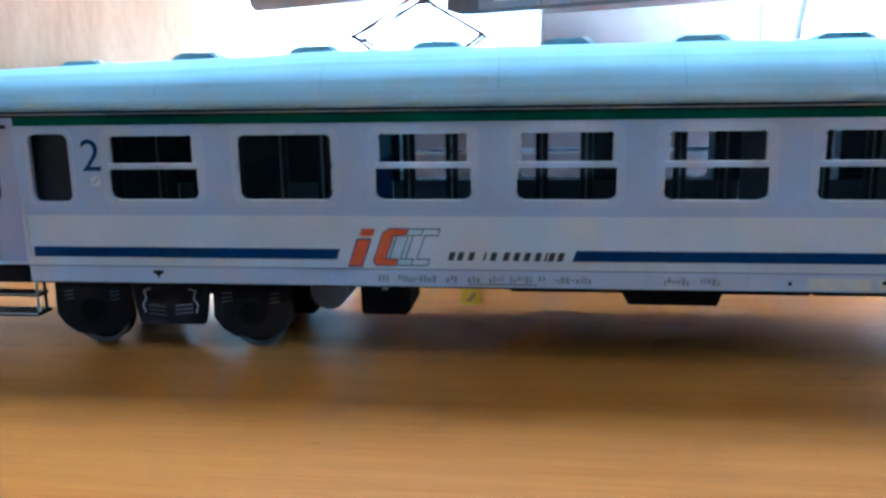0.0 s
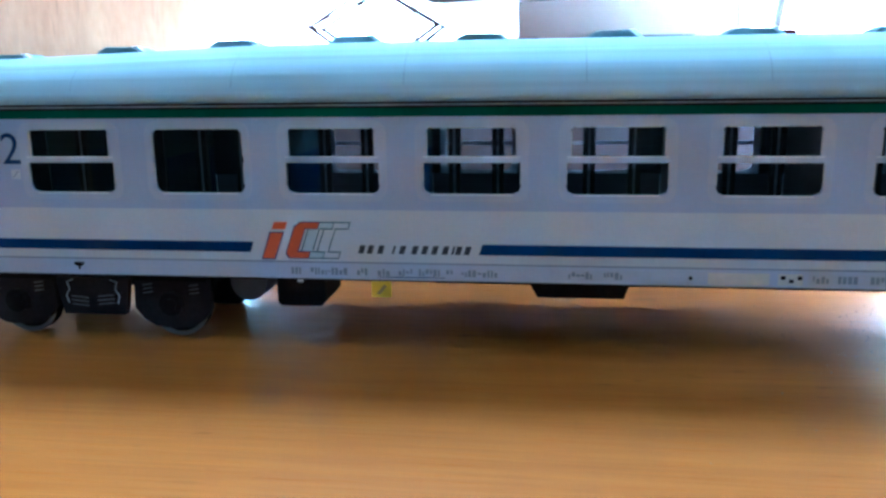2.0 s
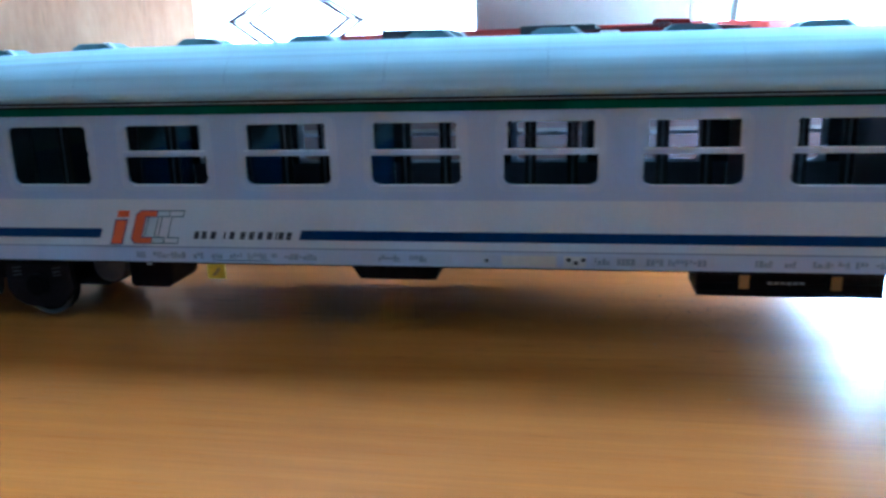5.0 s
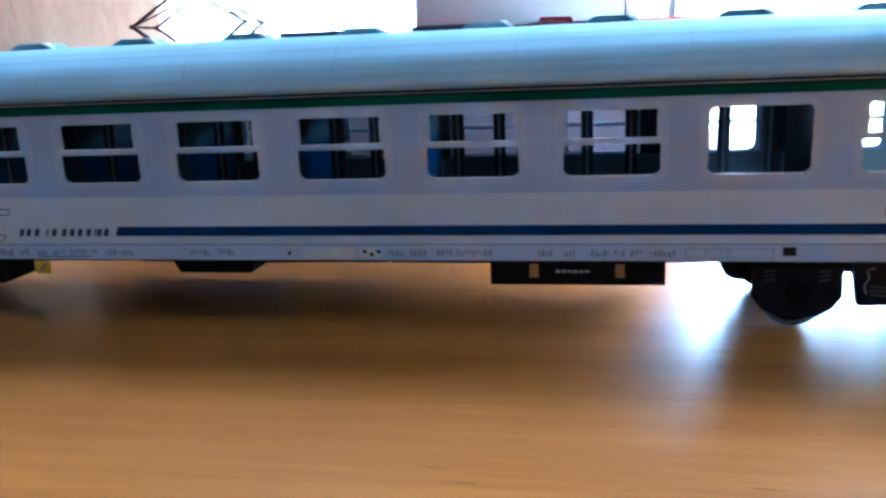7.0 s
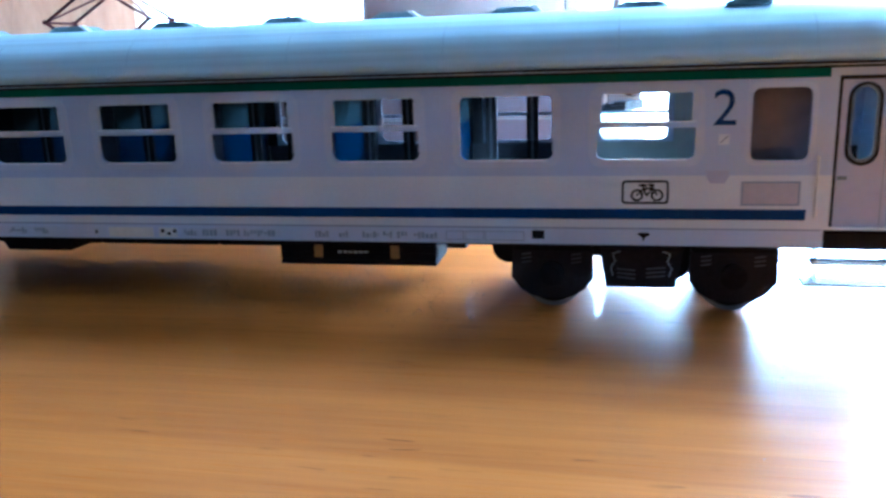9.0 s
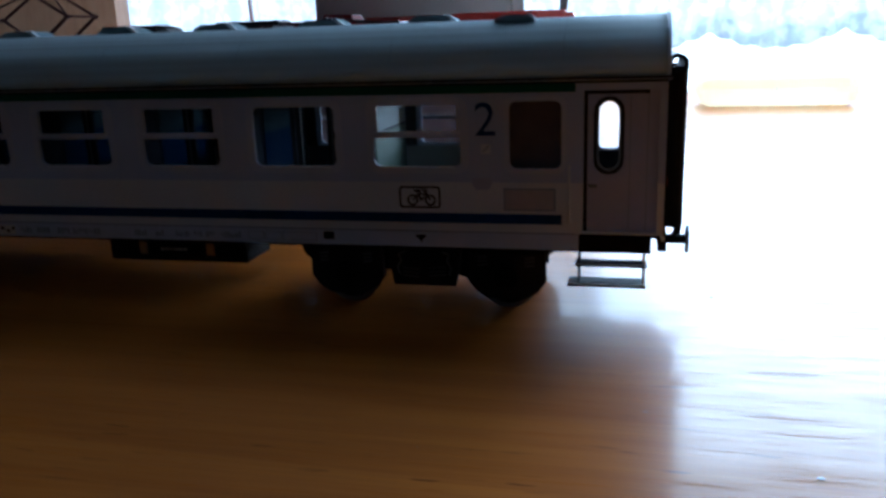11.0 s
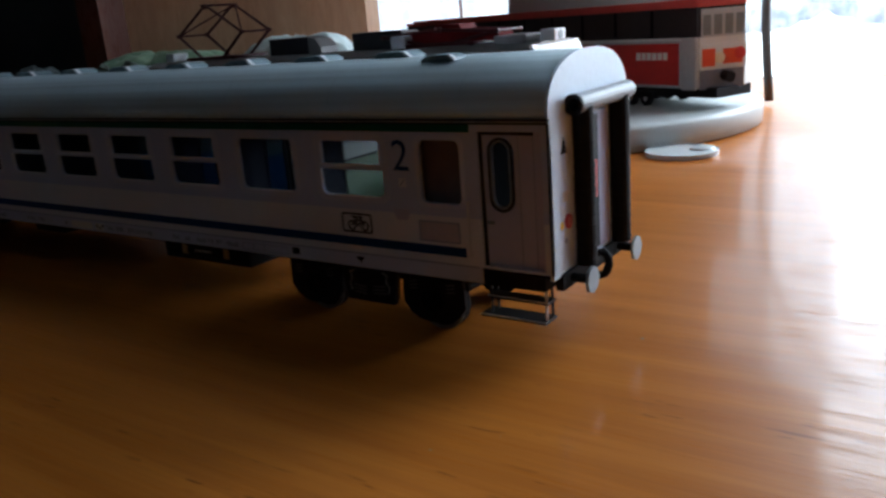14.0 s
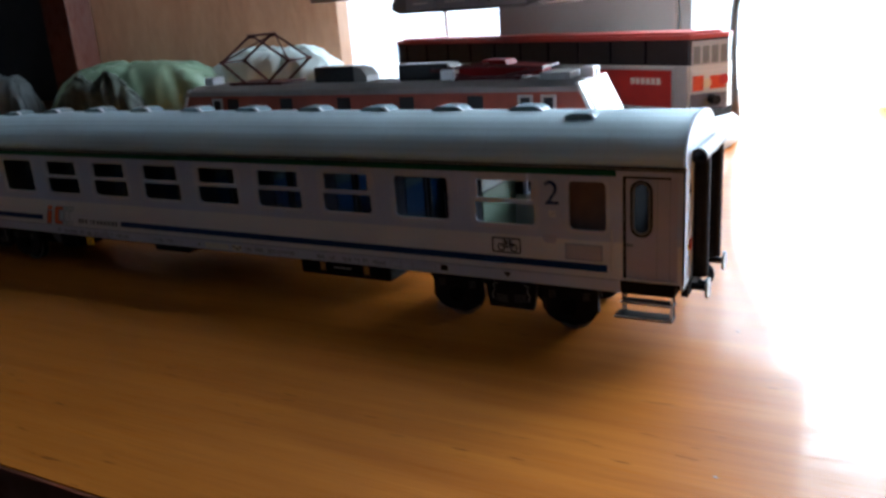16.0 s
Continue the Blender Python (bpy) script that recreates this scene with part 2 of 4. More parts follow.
SCREEN = mat("screen_dark", (0.10, 0.09, 0.09), 0.25, vary=0.1)
BUTTON = mat("button_grey", (0.16, 0.17, 0.17), 0.4, vary=0.1)
SILVER = mat("silver_disc", (0.52, 0.55, 0.55), 0.25, vary=0.05)
CABLE = mat("cable_grey", (0.055, 0.05, 0.05), 0.5)
BAG = mat("pale_green_bag", (0.21, 0.30, 0.20), 0.35, vary=0.35, grain=40, stain=12, bump=0.05)
BAGP = mat("white_plastic_bag", (0.62, 0.70, 0.67), 0.3, vary=0.12, grain=40, stain=12, bump=0.05)
BAGD = mat("dark_green_cloth", (0.06, 0.075, 0.06), 0.7, vary=0.9, grain=80, stain=45)
BAGW = mat("white_cloth", (0.13, 0.15, 0.15), 0.6, vary=0.12, grain=60)
SPONGE = mat("cream_box", (0.96, 0.92, 0.74), 0.6, vary=0.06)
sn_ = SPONGE.node_tree                     # translucency added to brighten the side turned from the window
sb, so, stl, smx = sn_.nodes["Principled BSDF"], sn_.nodes["Material Output"], sn_.nodes.new("ShaderNodeBsdfTranslucent"), sn_.nodes.new("ShaderNodeMixShader")
stl.inputs[0].default_value, smx.inputs[0].default_value = (0.95, 0.91, 0.70, 1), 0.75
for a_, b_ in ((sb.outputs[0], smx.inputs[1]), (stl.outputs[0], smx.inputs[2]), (smx.outputs[0], so.inputs[0])):
    sn_.links.new(a_, b_)
CEILING = mat("ceiling_paint", (0.42, 0.43, 0.44), 0.8, vary=0.05, grain=120, stain=3)
PLASTER = mat("plaster", (0.28, 0.29, 0.305), 0.8, vary=0.05, grain=120, stain=3, bump=0.2)
CARPET = mat("carpet", (0.12, 0.09, 0.07), 0.9, vary=0.3, grain=200)
SILLW = mat("white_paint", (0.78, 0.79, 0.80), 0.4, vary=0.04)
DUST = mat("dust", (0.30, 0.28, 0.25), 0.25, spec=1.0)

# overcast sky outside the window
SKYGLOW = bpy.data.materials.new("overcast_sky")
SKYGLOW.use_nodes = True
sn = SKYGLOW.node_tree.nodes
se, st, sr, sp_ = sn.new("ShaderNodeEmission"), sn.new("ShaderNodeTexNoise"), sn.new("ShaderNodeValToRGB"), sn.new("ShaderNodeNewGeometry")
st.inputs["Scale"].default_value = 1.2
sr.color_ramp.elements[0].color, sr.color_ramp.elements[1].color = (0.82, 0.92, 1.0, 1), (0.95, 0.98, 1.0, 1)
se.inputs["Strength"].default_value = 3.2
for a_, b_ in ((sp_.outputs["Position"], st.inputs["Vector"]), (st.outputs["Fac"], sr.inputs[0]), (sr.outputs[0], se.inputs["Color"]), (se.outputs[0], sn["Material Output"].inputs[0])):
    SKYGLOW.node_tree.links.new(a_, b_)

# lace curtain: thin cloth that daylight shines through
LACE = bpy.data.materials.new("lace")
LACE.use_nodes = True
ln = LACE.node_tree.nodes
lb, lo = ln["Principled BSDF"], ln["Material Output"]
ltr, lmix, lvor = ln.new("ShaderNodeBsdfTranslucent"), ln.new("ShaderNodeMixShader"), ln.new("ShaderNodeTexNoise")
lpos, lramp = ln.new("ShaderNodeNewGeometry"), ln.new("ShaderNodeValToRGB")
lvor.inputs["Scale"].default_value, lvor.inputs["Detail"].default_value = 110, 5
lramp.color_ramp.elements[0].position, lramp.color_ramp.elements[1].position = 0.44, 0.56
lramp.color_ramp.elements[0].color, lramp.color_ramp.elements[1].color = (0.64, 0.72, 0.85, 1), (0.84, 0.89, 0.95, 1)
for a_, b_ in ((lpos.outputs["Position"], lvor.inputs["Vector"]), (lvor.outputs["Fac"], lramp.inputs[0]), (lramp.outputs[0], ltr.inputs[0]),
               (lramp.outputs[0], lb.inputs["Base Color"]), (ltr.outputs[0], lmix.inputs[1]), (lb.outputs[0], lmix.inputs[2]), (lmix.outputs[0], lo.inputs[0])):
    LACE.node_tree.links.new(a_, b_)
lmix.inputs[0].default_value = 0.2
LACEHEM = LACE.copy()
LACEHEM.name = "lace_hem"
hr = LACEHEM.node_tree.nodes[lramp.name].color_ramp.elements
hr[0].color, hr[1].color = (0.66, 0.71, 0.78, 1), (0.86, 0.89, 0.93, 1)


# ---- building helpers (millimetres) ----
def box(bm, x0, x1, y0, y1, z0, z1, bevel=0.0):
    vs = [bm.verts.new((x, y, z)) for x in (x0, x1) for y in (y0, y1) for z in (z0, z1)]
    fs = [bm.faces.new([vs[i] for i in f]) for f in ((0, 1, 3, 2), (4, 6, 7, 5), (0, 4, 5, 1), (2, 3, 7, 6), (0, 2, 6, 4), (1, 5, 7, 3))]
    if bevel:
        es = list({e for f in fs for e in f.edges})
        bmesh.ops.bevel(bm, geom=es, offset=bevel, segments=2, profile=0.5, affect="EDGES")
    return bm


def rod(bm, a, b, r, n=10, r2=None):
    a, b = Vector(a), Vector(b)
    d = (b - a).normalized()
    u = d.orthogonal().normalized()
    v = d.cross(u)
    r2 = r if r2 is None else r2
    ring = [[bm.verts.new(p + q * (u * math.cos(2 * math.pi * i / n) + v * math.sin(2 * math.pi * i / n))) for i in range(n)] for p, q in ((a, r), (b, r2))]
    for i in range(n):
        bm.faces.new((ring[0][i], ring[0][(i + 1) % n], ring[1][(i + 1) % n], ring[1][i]))
    bm.faces.new(ring[0][::-1]), bm.faces.new(ring[1])
    return bm


def path_tube(bm, pts, r, n=8):
    """A bent tube through points."""
    pts = [Vector(p) for p in pts]
    rings = []
    for i, p in enumerate(pts):
        d = (pts[min(i + 1, len(pts) - 1)] - pts[max(i - 1, 0)]).normalized()
        u = d.cross(Vector((0.13, 0.97, 0.2))).normalized()
        v = d.cross(u)
        rings.append([bm.verts.new(p + r * (u * math.cos(2 * math.pi * k / n) + v * math.sin(2 * math.pi * k / n))) for k in range(n)])
    for a, b in zip(rings, rings[1:]):
        for k in range(n):
            bm.faces.new((a[k], a[(k + 1) % n], b[(k + 1) % n], b[k]))
    bm.faces.new(rings[0][::-1]), bm.faces.new(rings[-1])
    return bm


def prism(bm, outline, axis, lo, hi):
    """An outline (pairs) drawn out along an axis: 0: pairs are y, z; 1: x, z; 2: x, y."""
    def at(p, d):
        q = list(p)
        q.insert(axis, d)
        return q
    a, b = [bm.verts.new(at(p, lo)) for p in outline], [bm.verts.new(at(p, hi)) for p in outline]
    bm.faces.new(a), bm.faces.new(b[::-1])
    for i in range(len(a)):
        j = (i + 1) % len(a)
        bm.faces.new((a[j], a[i], b[i], b[j]))
    bmesh.ops.recalc_face_normals(bm, faces=bm.faces[:])
    return bm


def rounded(x0, x1, z0, z1, r, n=4):
    """A rectangle with round corners, as pairs."""
    out = []
    for cx, cz, s in ((x1 - r, z1 - r, 0), (x0 + r, z1 - r, 90), (x0 + r, z0 + r, 180), (x1 - r, z0 + r, 270)):
        out += [(cx + r * math.cos(radians(s + 90 * i / n)), cz + r * math.sin(radians(s + 90 * i / n))) for i in range(n + 1)]
    return out


def sheet(bm, outer, holes, axis, lo, hi):
    """A plate of some thickness with openings through it."""
    def at(p, d):
        q = list(p)
        q.insert(axis, d)
        return q
    for d in (lo, hi):
        edges = []
        for loop in (outer, *holes):
            vs = [bm.verts.new(at(p, d)) for p in loop]
            edges += [bm.edges.new((vs[i], vs[(i + 1) % len(vs)])) for i in range(len(vs))]
        bmesh.ops.triangle_fill(bm, edges=edges, use_beauty=True)
    for loop in (outer, *holes):
        a, b = [bm.verts.new(at(p, lo)) for p in loop], [bm.verts.new(at(p, hi)) for p in loop]
        for i in range(len(loop)):
            j = (i + 1) % len(loop)
            bm.faces.new((a[i], a[j], b[j], b[i]))
    bmesh.ops.remove_doubles(bm, verts=bm.verts[:], dist=1e-4)
    bmesh.ops.recalc_face_normals(bm, faces=bm.faces[:])
    return bm


ORIGIN = {}


def thing(name, at, label, category, group=""):
    ob = new(name)
    ob.location = Vector(at) * MM
    ob.empty_display_size = 0.01
    ORIGIN[ob.name] = Vector(at)
    return tagged(ob, label, category, group)


def part(name, bm, material, parent, label="", smooth=False):
    """One mesh, given in millimetres of the place, under a thing or a part."""
    me = bpy.data.meshes.new(name)
    o = ORIGIN[parent.name] if parent else Vector((0, 0, 0))
    bmesh.ops.translate(bm, verts=bm.verts[:], vec=-o)
    bmesh.ops.scale(bm, verts=bm.verts[:], vec=(MM, MM, MM))
    bm.to_mesh(me)
    bm.free()
    me.materials.append(material)
    if smooth:
        me.polygons.foreach_set("use_smooth", [True] * len(me.polygons))
    ob = new(name, me)
    if parent:
        ob.parent = parent
        ORIGIN[ob.name] = o
    return tagged(ob, label)


def again(ob, dx=0.0, dy=0.0, dz=0.0):
    """The same part once more, moved by millimetres."""
    c = ob.copy()
    scene.collection.objects.link(c)
    c.location = ob.location + Vector((dx, dy, dz)) * MM
    ORIGIN[c.name] = ORIGIN[ob.name]
    return c


def whole(name, bm, material, label, category, kind="", group="", smooth=False):
    ob = part(name, bm, material, None, smooth=smooth)
    return tagged(ob, label, category, group, kind)


def B():
    return bmesh.new()


# ---- the room ----
RX0, RX1, RY0, RZ0, RZ1 = -2600.0, 3200.0, -4600.0, -740.0, 1800.0
whole("floor", box(B(), RX0, RX1, RY0, WY + 100, RZ0 - 40, RZ0), CARPET, "dark brown carpeted floor of the room", "floor", "structure")
whole("ceiling", box(B(), RX0, RX1, RY0, WY + 100, RZ1, RZ1 + 40), CEILING, "white plaster ceiling", "ceiling", "structure")
whole("wall_south", box(B(), RX0, RX1, RY0 - 60, RY0, RZ0, RZ1), PLASTER, "plain pale plaster wall behind the desk user", "wall", "structure")
whole("wall_west", box(B(), RX0 - 60, RX0, RY0, WY + 100, RZ0, RZ1), PLASTER, "plain pale plaster side wall", "wall", "structure")
whole("wall_east", box(B(), RX1, RX1 + 60, RY0, WY + 100, RZ0, RZ1), PLASTER, "plain pale plaster side wall", "wall", "structure")
whole("wall_north", sheet(B(), [(RX0, RZ0), (RX1, RZ0), (RX1, RZ1), (RX0, RZ1)], [[(WX0, WZ0), (WX0, WZ1), (WX1, WZ1), (WX1, WZ0)]], 1, WY, WY + 100),
      PLASTER, "plain pale plaster wall with a wide window opening", "wall", "structure")
whole("window_sill", box(B(), WX0 - 20, WX1 + 20, WY - 30, WY + 60, WZ0 - 22, WZ0, 4), SILLW, "white painted window sill", "window sill", "structure")

whole("backdrop", box(B(), -1600, 2600, 1400, 1410, -900, 2600), SKYGLOW, "pale overcast sky outside the window", "sky", "structure")

# desk: one board with a rounded front edge, and its two side panels
desk = thing("desk", (0, 200, 0), "wooden desk with beech-coloured veneer and a dark edge", "desk")
bm = box(B(), -900, 1250, -89.4, 489, -22, 0, 0)
part("desktop", bm, DESK, desk)
part("edge_band", box(B(), -900, 1250, -90.2, -89.43, -21.5, -0.25), DARKWOOD, desk, "dark edge band")
leg = part("side_panel", box(B(), -880, -860, -60, 470, RZ0, -22), DESK, desk)
again(leg, 2090)
part("back_panel", box(B(), -860, 1210, 440, 456, -420, -22), DESK, desk)

# ---- passenger coach ----
X0, X1 = -143.0, 136.0            # ends of the body
YW = 32.4                         # width
ZB, ZT = 11.9, 39.9               # lower and upper edge of the side
PITCH, WIN = 22.0, 14.6
SPLIT = {1: True, 2: False, 3: True, 4: True, 5: True, 6: True, 7: True, 8: True, 9: False, 10: True}
coach = thing("passenger_coach", (0, YW / 2, 0), "grey and cream paper model railway coach with blue stripe", "model coach")


def wx(k):
    return (k - 6) * PITCH


def window_outline(k, grow=0.0):
    a, b, g = wx(k) - 0.3, wx(k) + WIN + 0.35, grow
    if grow > 0.3 or not SPLIT[k]:
        return rounded(a - g, b + g, 26.0 - g, 36.4 + g, 1.35 + g * 0.5, 3)
    # hopper above is narrower than the fixed pane below
    c, d, r, q = a + 0.65, b - 0.65, 1.4, 0.45
    return [(b - g * 0, 31.3), (d, 31.6), (d, 36.35 - q), (d - q, 36.35), (c + q, 36.35), (c, 36.35 - q), (c, 31.6), (a, 31.3),
            (a, 26.0 + r), (a + 0.35, 26.0 + 0.45), (a + r, 26.0), (b - r, 26.0), (b - 0.35, 26.0 + 0.45), (b, 26.0 + r)]


DOORS = ((122.9, 134.6), (-141.6, -126.3))
SMALL = ((110.9, 119.4), (-123.7, -116.8))
outer = [(X0, 14.9), (-126.0, 14.9), (-126.0, ZB), (122.2, ZB), (122.2, 14.9), (X1, 14.9), (X1, ZT), (X0, ZT)]
holes = [window_outline(k)[::-1] for k in SPLIT]
holes += [rounded(a, b, 25.7, 36.7, 1.2)[::-1] for a, b in SMALL]
holes += [[(a, 15.3), (a, 38.2), (b, 38.2), (b, 15.3)] for a, b in DOORS]
near = part("side_wall", sheet(B(), outer, holes, 1, 0.0, 0.7), COACH, coach, "lilac grey and cream printed side wall")
far_outer = [(X0, ZB), (X1, ZB), (X1, ZT), (X0, ZT)]
FAR = [-97.8 + 22.1 * i for i in range(10)]          # right-hand edges of the far windows
far_holes = [rounded(r - 13.4, r, 25.4, 36.4, 1.4)[::-1] for r in FAR]
far_holes.append(rounded(123.6, 128.8, 24.5, 36.4, 1.8)[::-1])
part("side_wall", sheet(B(), far_outer, far_holes, 1, YW - 0.7, YW), COACH, coach, "lilac grey and cream printed side wall")

# frames, bars and panes of the windows in the near side
for k, split in SPLIT.items():
    fr = part("window_frame", sheet(B(), window_outline(k, 1.15), [window_outline(k)[::-1]], 1, -0.04, 0.02), FRAME, near)
    if split:
        part("window_bar", box(B(), wx(k) - 0.3, wx(k) + WIN + 0.3, -0.05, 0.5, 30.95, 31.9), FRAME, near)
        part("bar_edge", box(B(), wx(k) - 0.2, wx(k) + WIN + 0.2, -0.08, -0.051, 31.74, 31.92), WHITEEDGE, near, "white cut paper edge")
    part("cut_edge", box(B(), wx(k) + 1.0, wx(k) + WIN - 0.9, -0.06, 0.45, 25.85, 26.04), WHITEEDGE, near, "white cut paper edge")
    a, b = wx(k) - 0.3, wx(k) + WIN + 0.35
    c = 0.65 if split else 0.0
    for x, z0, z1 in ((a, 27.5, 30.9), (b - 0.14, 27.5, 30.9), (a + c, 32.0, 35.6), (b - c - 0.14, 32.0, 35.6)):
        part("cut_edge", box(B(), x, x + 0.14, -0.045, 0.3, z0, z1), EDGE, near)
    part("cut_edge", box(B(), a + c + 0.8, b - c - 0.8, -0.045, 0.3, 36.24, 36.38), EDGE, near)
    for z0, z1 in (((26, 30.8), (32, 36.4)) if split else ((26, 36.4),)):
        pane = part("window_pane", box(B(), wx(k) - 0.25, wx(k) + WIN + 0.3, 0.42, 0.5, z0 + 0.02, z1 - 0.02), HAZY if k > 8 else PANE, near, "clear film pane")
        pane.visible_shadow = False
for a, b in SMALL:
    part("window_frame", sheet(B(), rounded(a - 0.8, b + 0.8, 24.9, 37.5, 1.7), [rounded(a + 0.02, b - 0.02, 25.72, 36.68, 1.2)[::-1]], 1, -0.12, 0.02), FRAME, near)
    # sheet closes the small window: brown at one end, near-black at the other
    part("window_backing", box(B(), a - 1, b + 1, 2.6, 3.0, 24.5, 38), BROWN if a > 0 else DARKGLASS, near, "brown sheet behind the window" if a > 0 else "near-black sheet behind the window")
for r in FAR:
    part("far_window_frame", sheet(B(), rounded(r - 13.9, r + 0.5, 24.9, 36.9, 1.7), [rounded(r - 13.0, r - 0.4, 25.8, 36.0, 1.2)[::-1]], 1, YW - 0.95, YW - 0.72), FRAME, coach)
    part("far_window_bar", box(B(), r - 13.0, r - 0.4, YW - 0.95, YW - 0.75, 30.7, 31.3), FRAME, coach)

# stripes and bands
part("green_band", box(B(), X0 + 17, 121.6, -0.1, 0.02, 38.05, 39.35), GREEN, near)
part("top_line", box(B(), X0, X1 - 0.3, -0.12, 0.02, 39.35, 39.7), INK, near)
part("corner_line", box(B(), X1 - 0.3, X1 + 0.03, -0.08, 0.04, 14.9, 39.5), INK, near)
part("lower_line", box(B(), -125.8, 121.8, -0.06, 0.02, 14.75, 14.98), GREYINK, near)
part("blue_stripe", prism(B(), [(-124.8, 16.4), (-72.9, 16.4), (-72.3, 18.1), (-124.8, 18.1)], 1, -0.07, 0.02), NAVY, near)
part("blue_stripe", prism(B(), [(-35.6, 16.4), (119.5, 16.4), (119.5, 18.1), (-35.0, 18.1)], 1, -0.07, 0.02), NAVY, near)
part("bottom_line", box(B(), -126.0, 122.2, -0.05, 0.02, ZB, ZB + 0.18), INK, near)

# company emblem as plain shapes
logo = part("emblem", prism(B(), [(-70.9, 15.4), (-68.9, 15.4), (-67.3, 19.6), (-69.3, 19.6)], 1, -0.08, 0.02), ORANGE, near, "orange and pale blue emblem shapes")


def lean(x, z):
    return x + (z - 15.4) * 0.36, z


def bent(x, width, cut=0.0, arm=1.25, stem=2.05):
    """A slanted bracket with clipped corners, open to one side; cut draws it in from its outline."""
    z0, z1, k = 15.4 + cut, 21.5 - cut, 0.8
    x, w, a, m = x + cut * 1.1, width - 2 * cut, arm - 2 * cut, stem - 2 * cut
    return [lean(x + k, z0), lean(x + w, z0), lean(x + w, z0 + a), lean(x + m, z0 + a), lean(x + m, z1 - a), lean(x + w, z1 - a), lean(x + w, z1), lean(x + k, z1), lean(x, z1 - k), lean(x, z0 + k)]


part("emblem_shape", prism(B(), [(-69.1, 20.2), (-66.9, 20.2), (-66.45, 21.4), (-68.65, 21.4)], 1, -0.08, 0.02), ORANGE, logo)
part("emblem_outline", prism(B(), [(-71.1, 15.2), (-68.75, 15.2), (-67.05, 19.8), (-69.5, 19.8)], 1, -0.05, 0.02), NAVY, logo)
for i, (x, m) in enumerate(((-67.3, ORANGE), (-64.9, PALEBLUE), (-62.3, CREAMP))):
    part("emblem_outline", prism(B(), bent(x, 4.1), 1, -0.10 + 0.03 * i, 0.02), NAVY if i == 0 else TEAL, logo)
    part("emblem_fill", prism(B(), bent(x, 4.1, 0.2 if i else 0.14), 1, -0.115 + 0.03 * i, 0.02), m, logo)
for i, x in enumerate([-55.0, -53.6, -51.9, -49.5, -48.4, -46.4, -44.8, -43.2, -41.5, -40.0, -39.4, -38.0]):
    wide = 0.35 if i in (3, 9) else 0.9
    part("name_bar", prism(B(), [(x, 16.4), (x + wide, 16.4), (x + wide + 0.4, 17.75), (x + 0.4, 17.75)], 1, -0.06, 0.02), NAMEINK, near)


def letters(text, x, z, height, material, parent, y=-0.06):
    cu = bpy.data.curves.new("figure", "FONT")
    cu.body, cu.size, cu.extrude = text, 1.0, 0.02
    tmp = new("figure", cu)
    me = bpy.data.meshes.new_from_object(tmp.evaluated_get(bpy.context.evaluated_depsgraph_get()))
    bpy.data.objects.remove(tmp)
    bm = B()
    bm.from_mesh(me)
    lo = [min(v.co[i] for v in bm.verts) for i in (0, 1)]
    hi = [max(v.co[i] for v in bm.verts) for i in (0, 1)]
    s = height / (hi[1] - lo[1])
    for v in bm.verts:
        v.co = Vector((x + (v.co[0] - lo[0]) * s, y - v.co[2] * 2, z + (v.co[1] - lo[1]) * s))
    return part("class_figure", bm, material, parent, "dark blue figure 2")


letters("2", -114.6, 30.7, 5.1, NAVY, near)
letters("2", 105.3, 31.2, 5.4, NAVY, near)

# pictogram of a bicycle in a frame
sign = part("bicycle_sign", sheet(B(), rounded(91.8, 99.1, 18.9, 22.7, 0.6), [rounded(92.15, 98.75, 19.25, 22.35, 0.4)[::-1]], 1, -0.07, 0.02), INK, near, "black outlined bicycle pictogram")


def ring(cx, cz, r, t):
    c = [(cx + r * math.cos(a * math.pi / 8), cz + r * math.sin(a * math.pi / 8)) for a in range(16)]
    d = [(cx + (r - t) * math.cos(a * math.pi / 8), cz + (r - t) * math.sin(a * math.pi / 8)) for a in range(16)]
    return sheet(B(), c, [d[::-1]], 1, -0.07, 0.02)


for cx in (94.2, 97.3):
    part("wheel_mark", ring(cx, 20.3, 1.0, 0.36), INK, sign)
for (ax, az), (bx, bz), r in (((94.2, 20.3), (95.2, 21.35), 0.17), ((95.2, 21.3), (96.6, 21.45), 0.2), ((96.35, 22.0), (97.3, 20.3), 0.17), ((95.7, 20.2), (95.1, 21.6), 0.2), ((95.7, 20.2), (96.6, 21.4), 0.17), ((94.5, 21.95), (95.7, 21.85), 0.24), ((95.9, 22.05), (96.9, 21.9), 0.2)):
    part("frame_mark", rod(B(), (ax, -0.03, az), (bx, -0.03, bz), r, 6), INK, sign)

# small print on the sole bar and the ends: unreadable, so bars only
prnd = random.Random(11)
for x0, x1 in ((-66.2, -64.2), (-63.0, -56.8), (-55.3, -53.1), (-51.9, -49.8), (-48.5, -46.2), (-45.2, -41.8), (-40.8, -39.5), (-38.4, -32.2), (-21.6, -18.0), (-16.2, -13.4), (14.6, 17.0), (18.2, 21.4), (22.8, 25.4), (26.2, 32.6), (39.6, 42.4), (44.0, 46.0), (48.2, 51.2), (51.9, 53.5), (54.4, 56.2), (57.4, 61.8)):
    bm, x = B(), x0
    while x < x1 - 0.3:
        w = prnd.uniform(0.28, 0.62)
        box(bm, x, min(x + w, x1), -0.04, 0.02, 12.8 + 0.4 * (prnd.random() < 0.3), 13.95 - 0.35 * (prnd.random() < 0.3))
        x += w + 0.2
    part("print_bar", bm, GREYINK, near)
part("print_line", box(B(), -51.8, -41.0, -0.04, 0.02, 12.5, 12.62), NAVY, near)
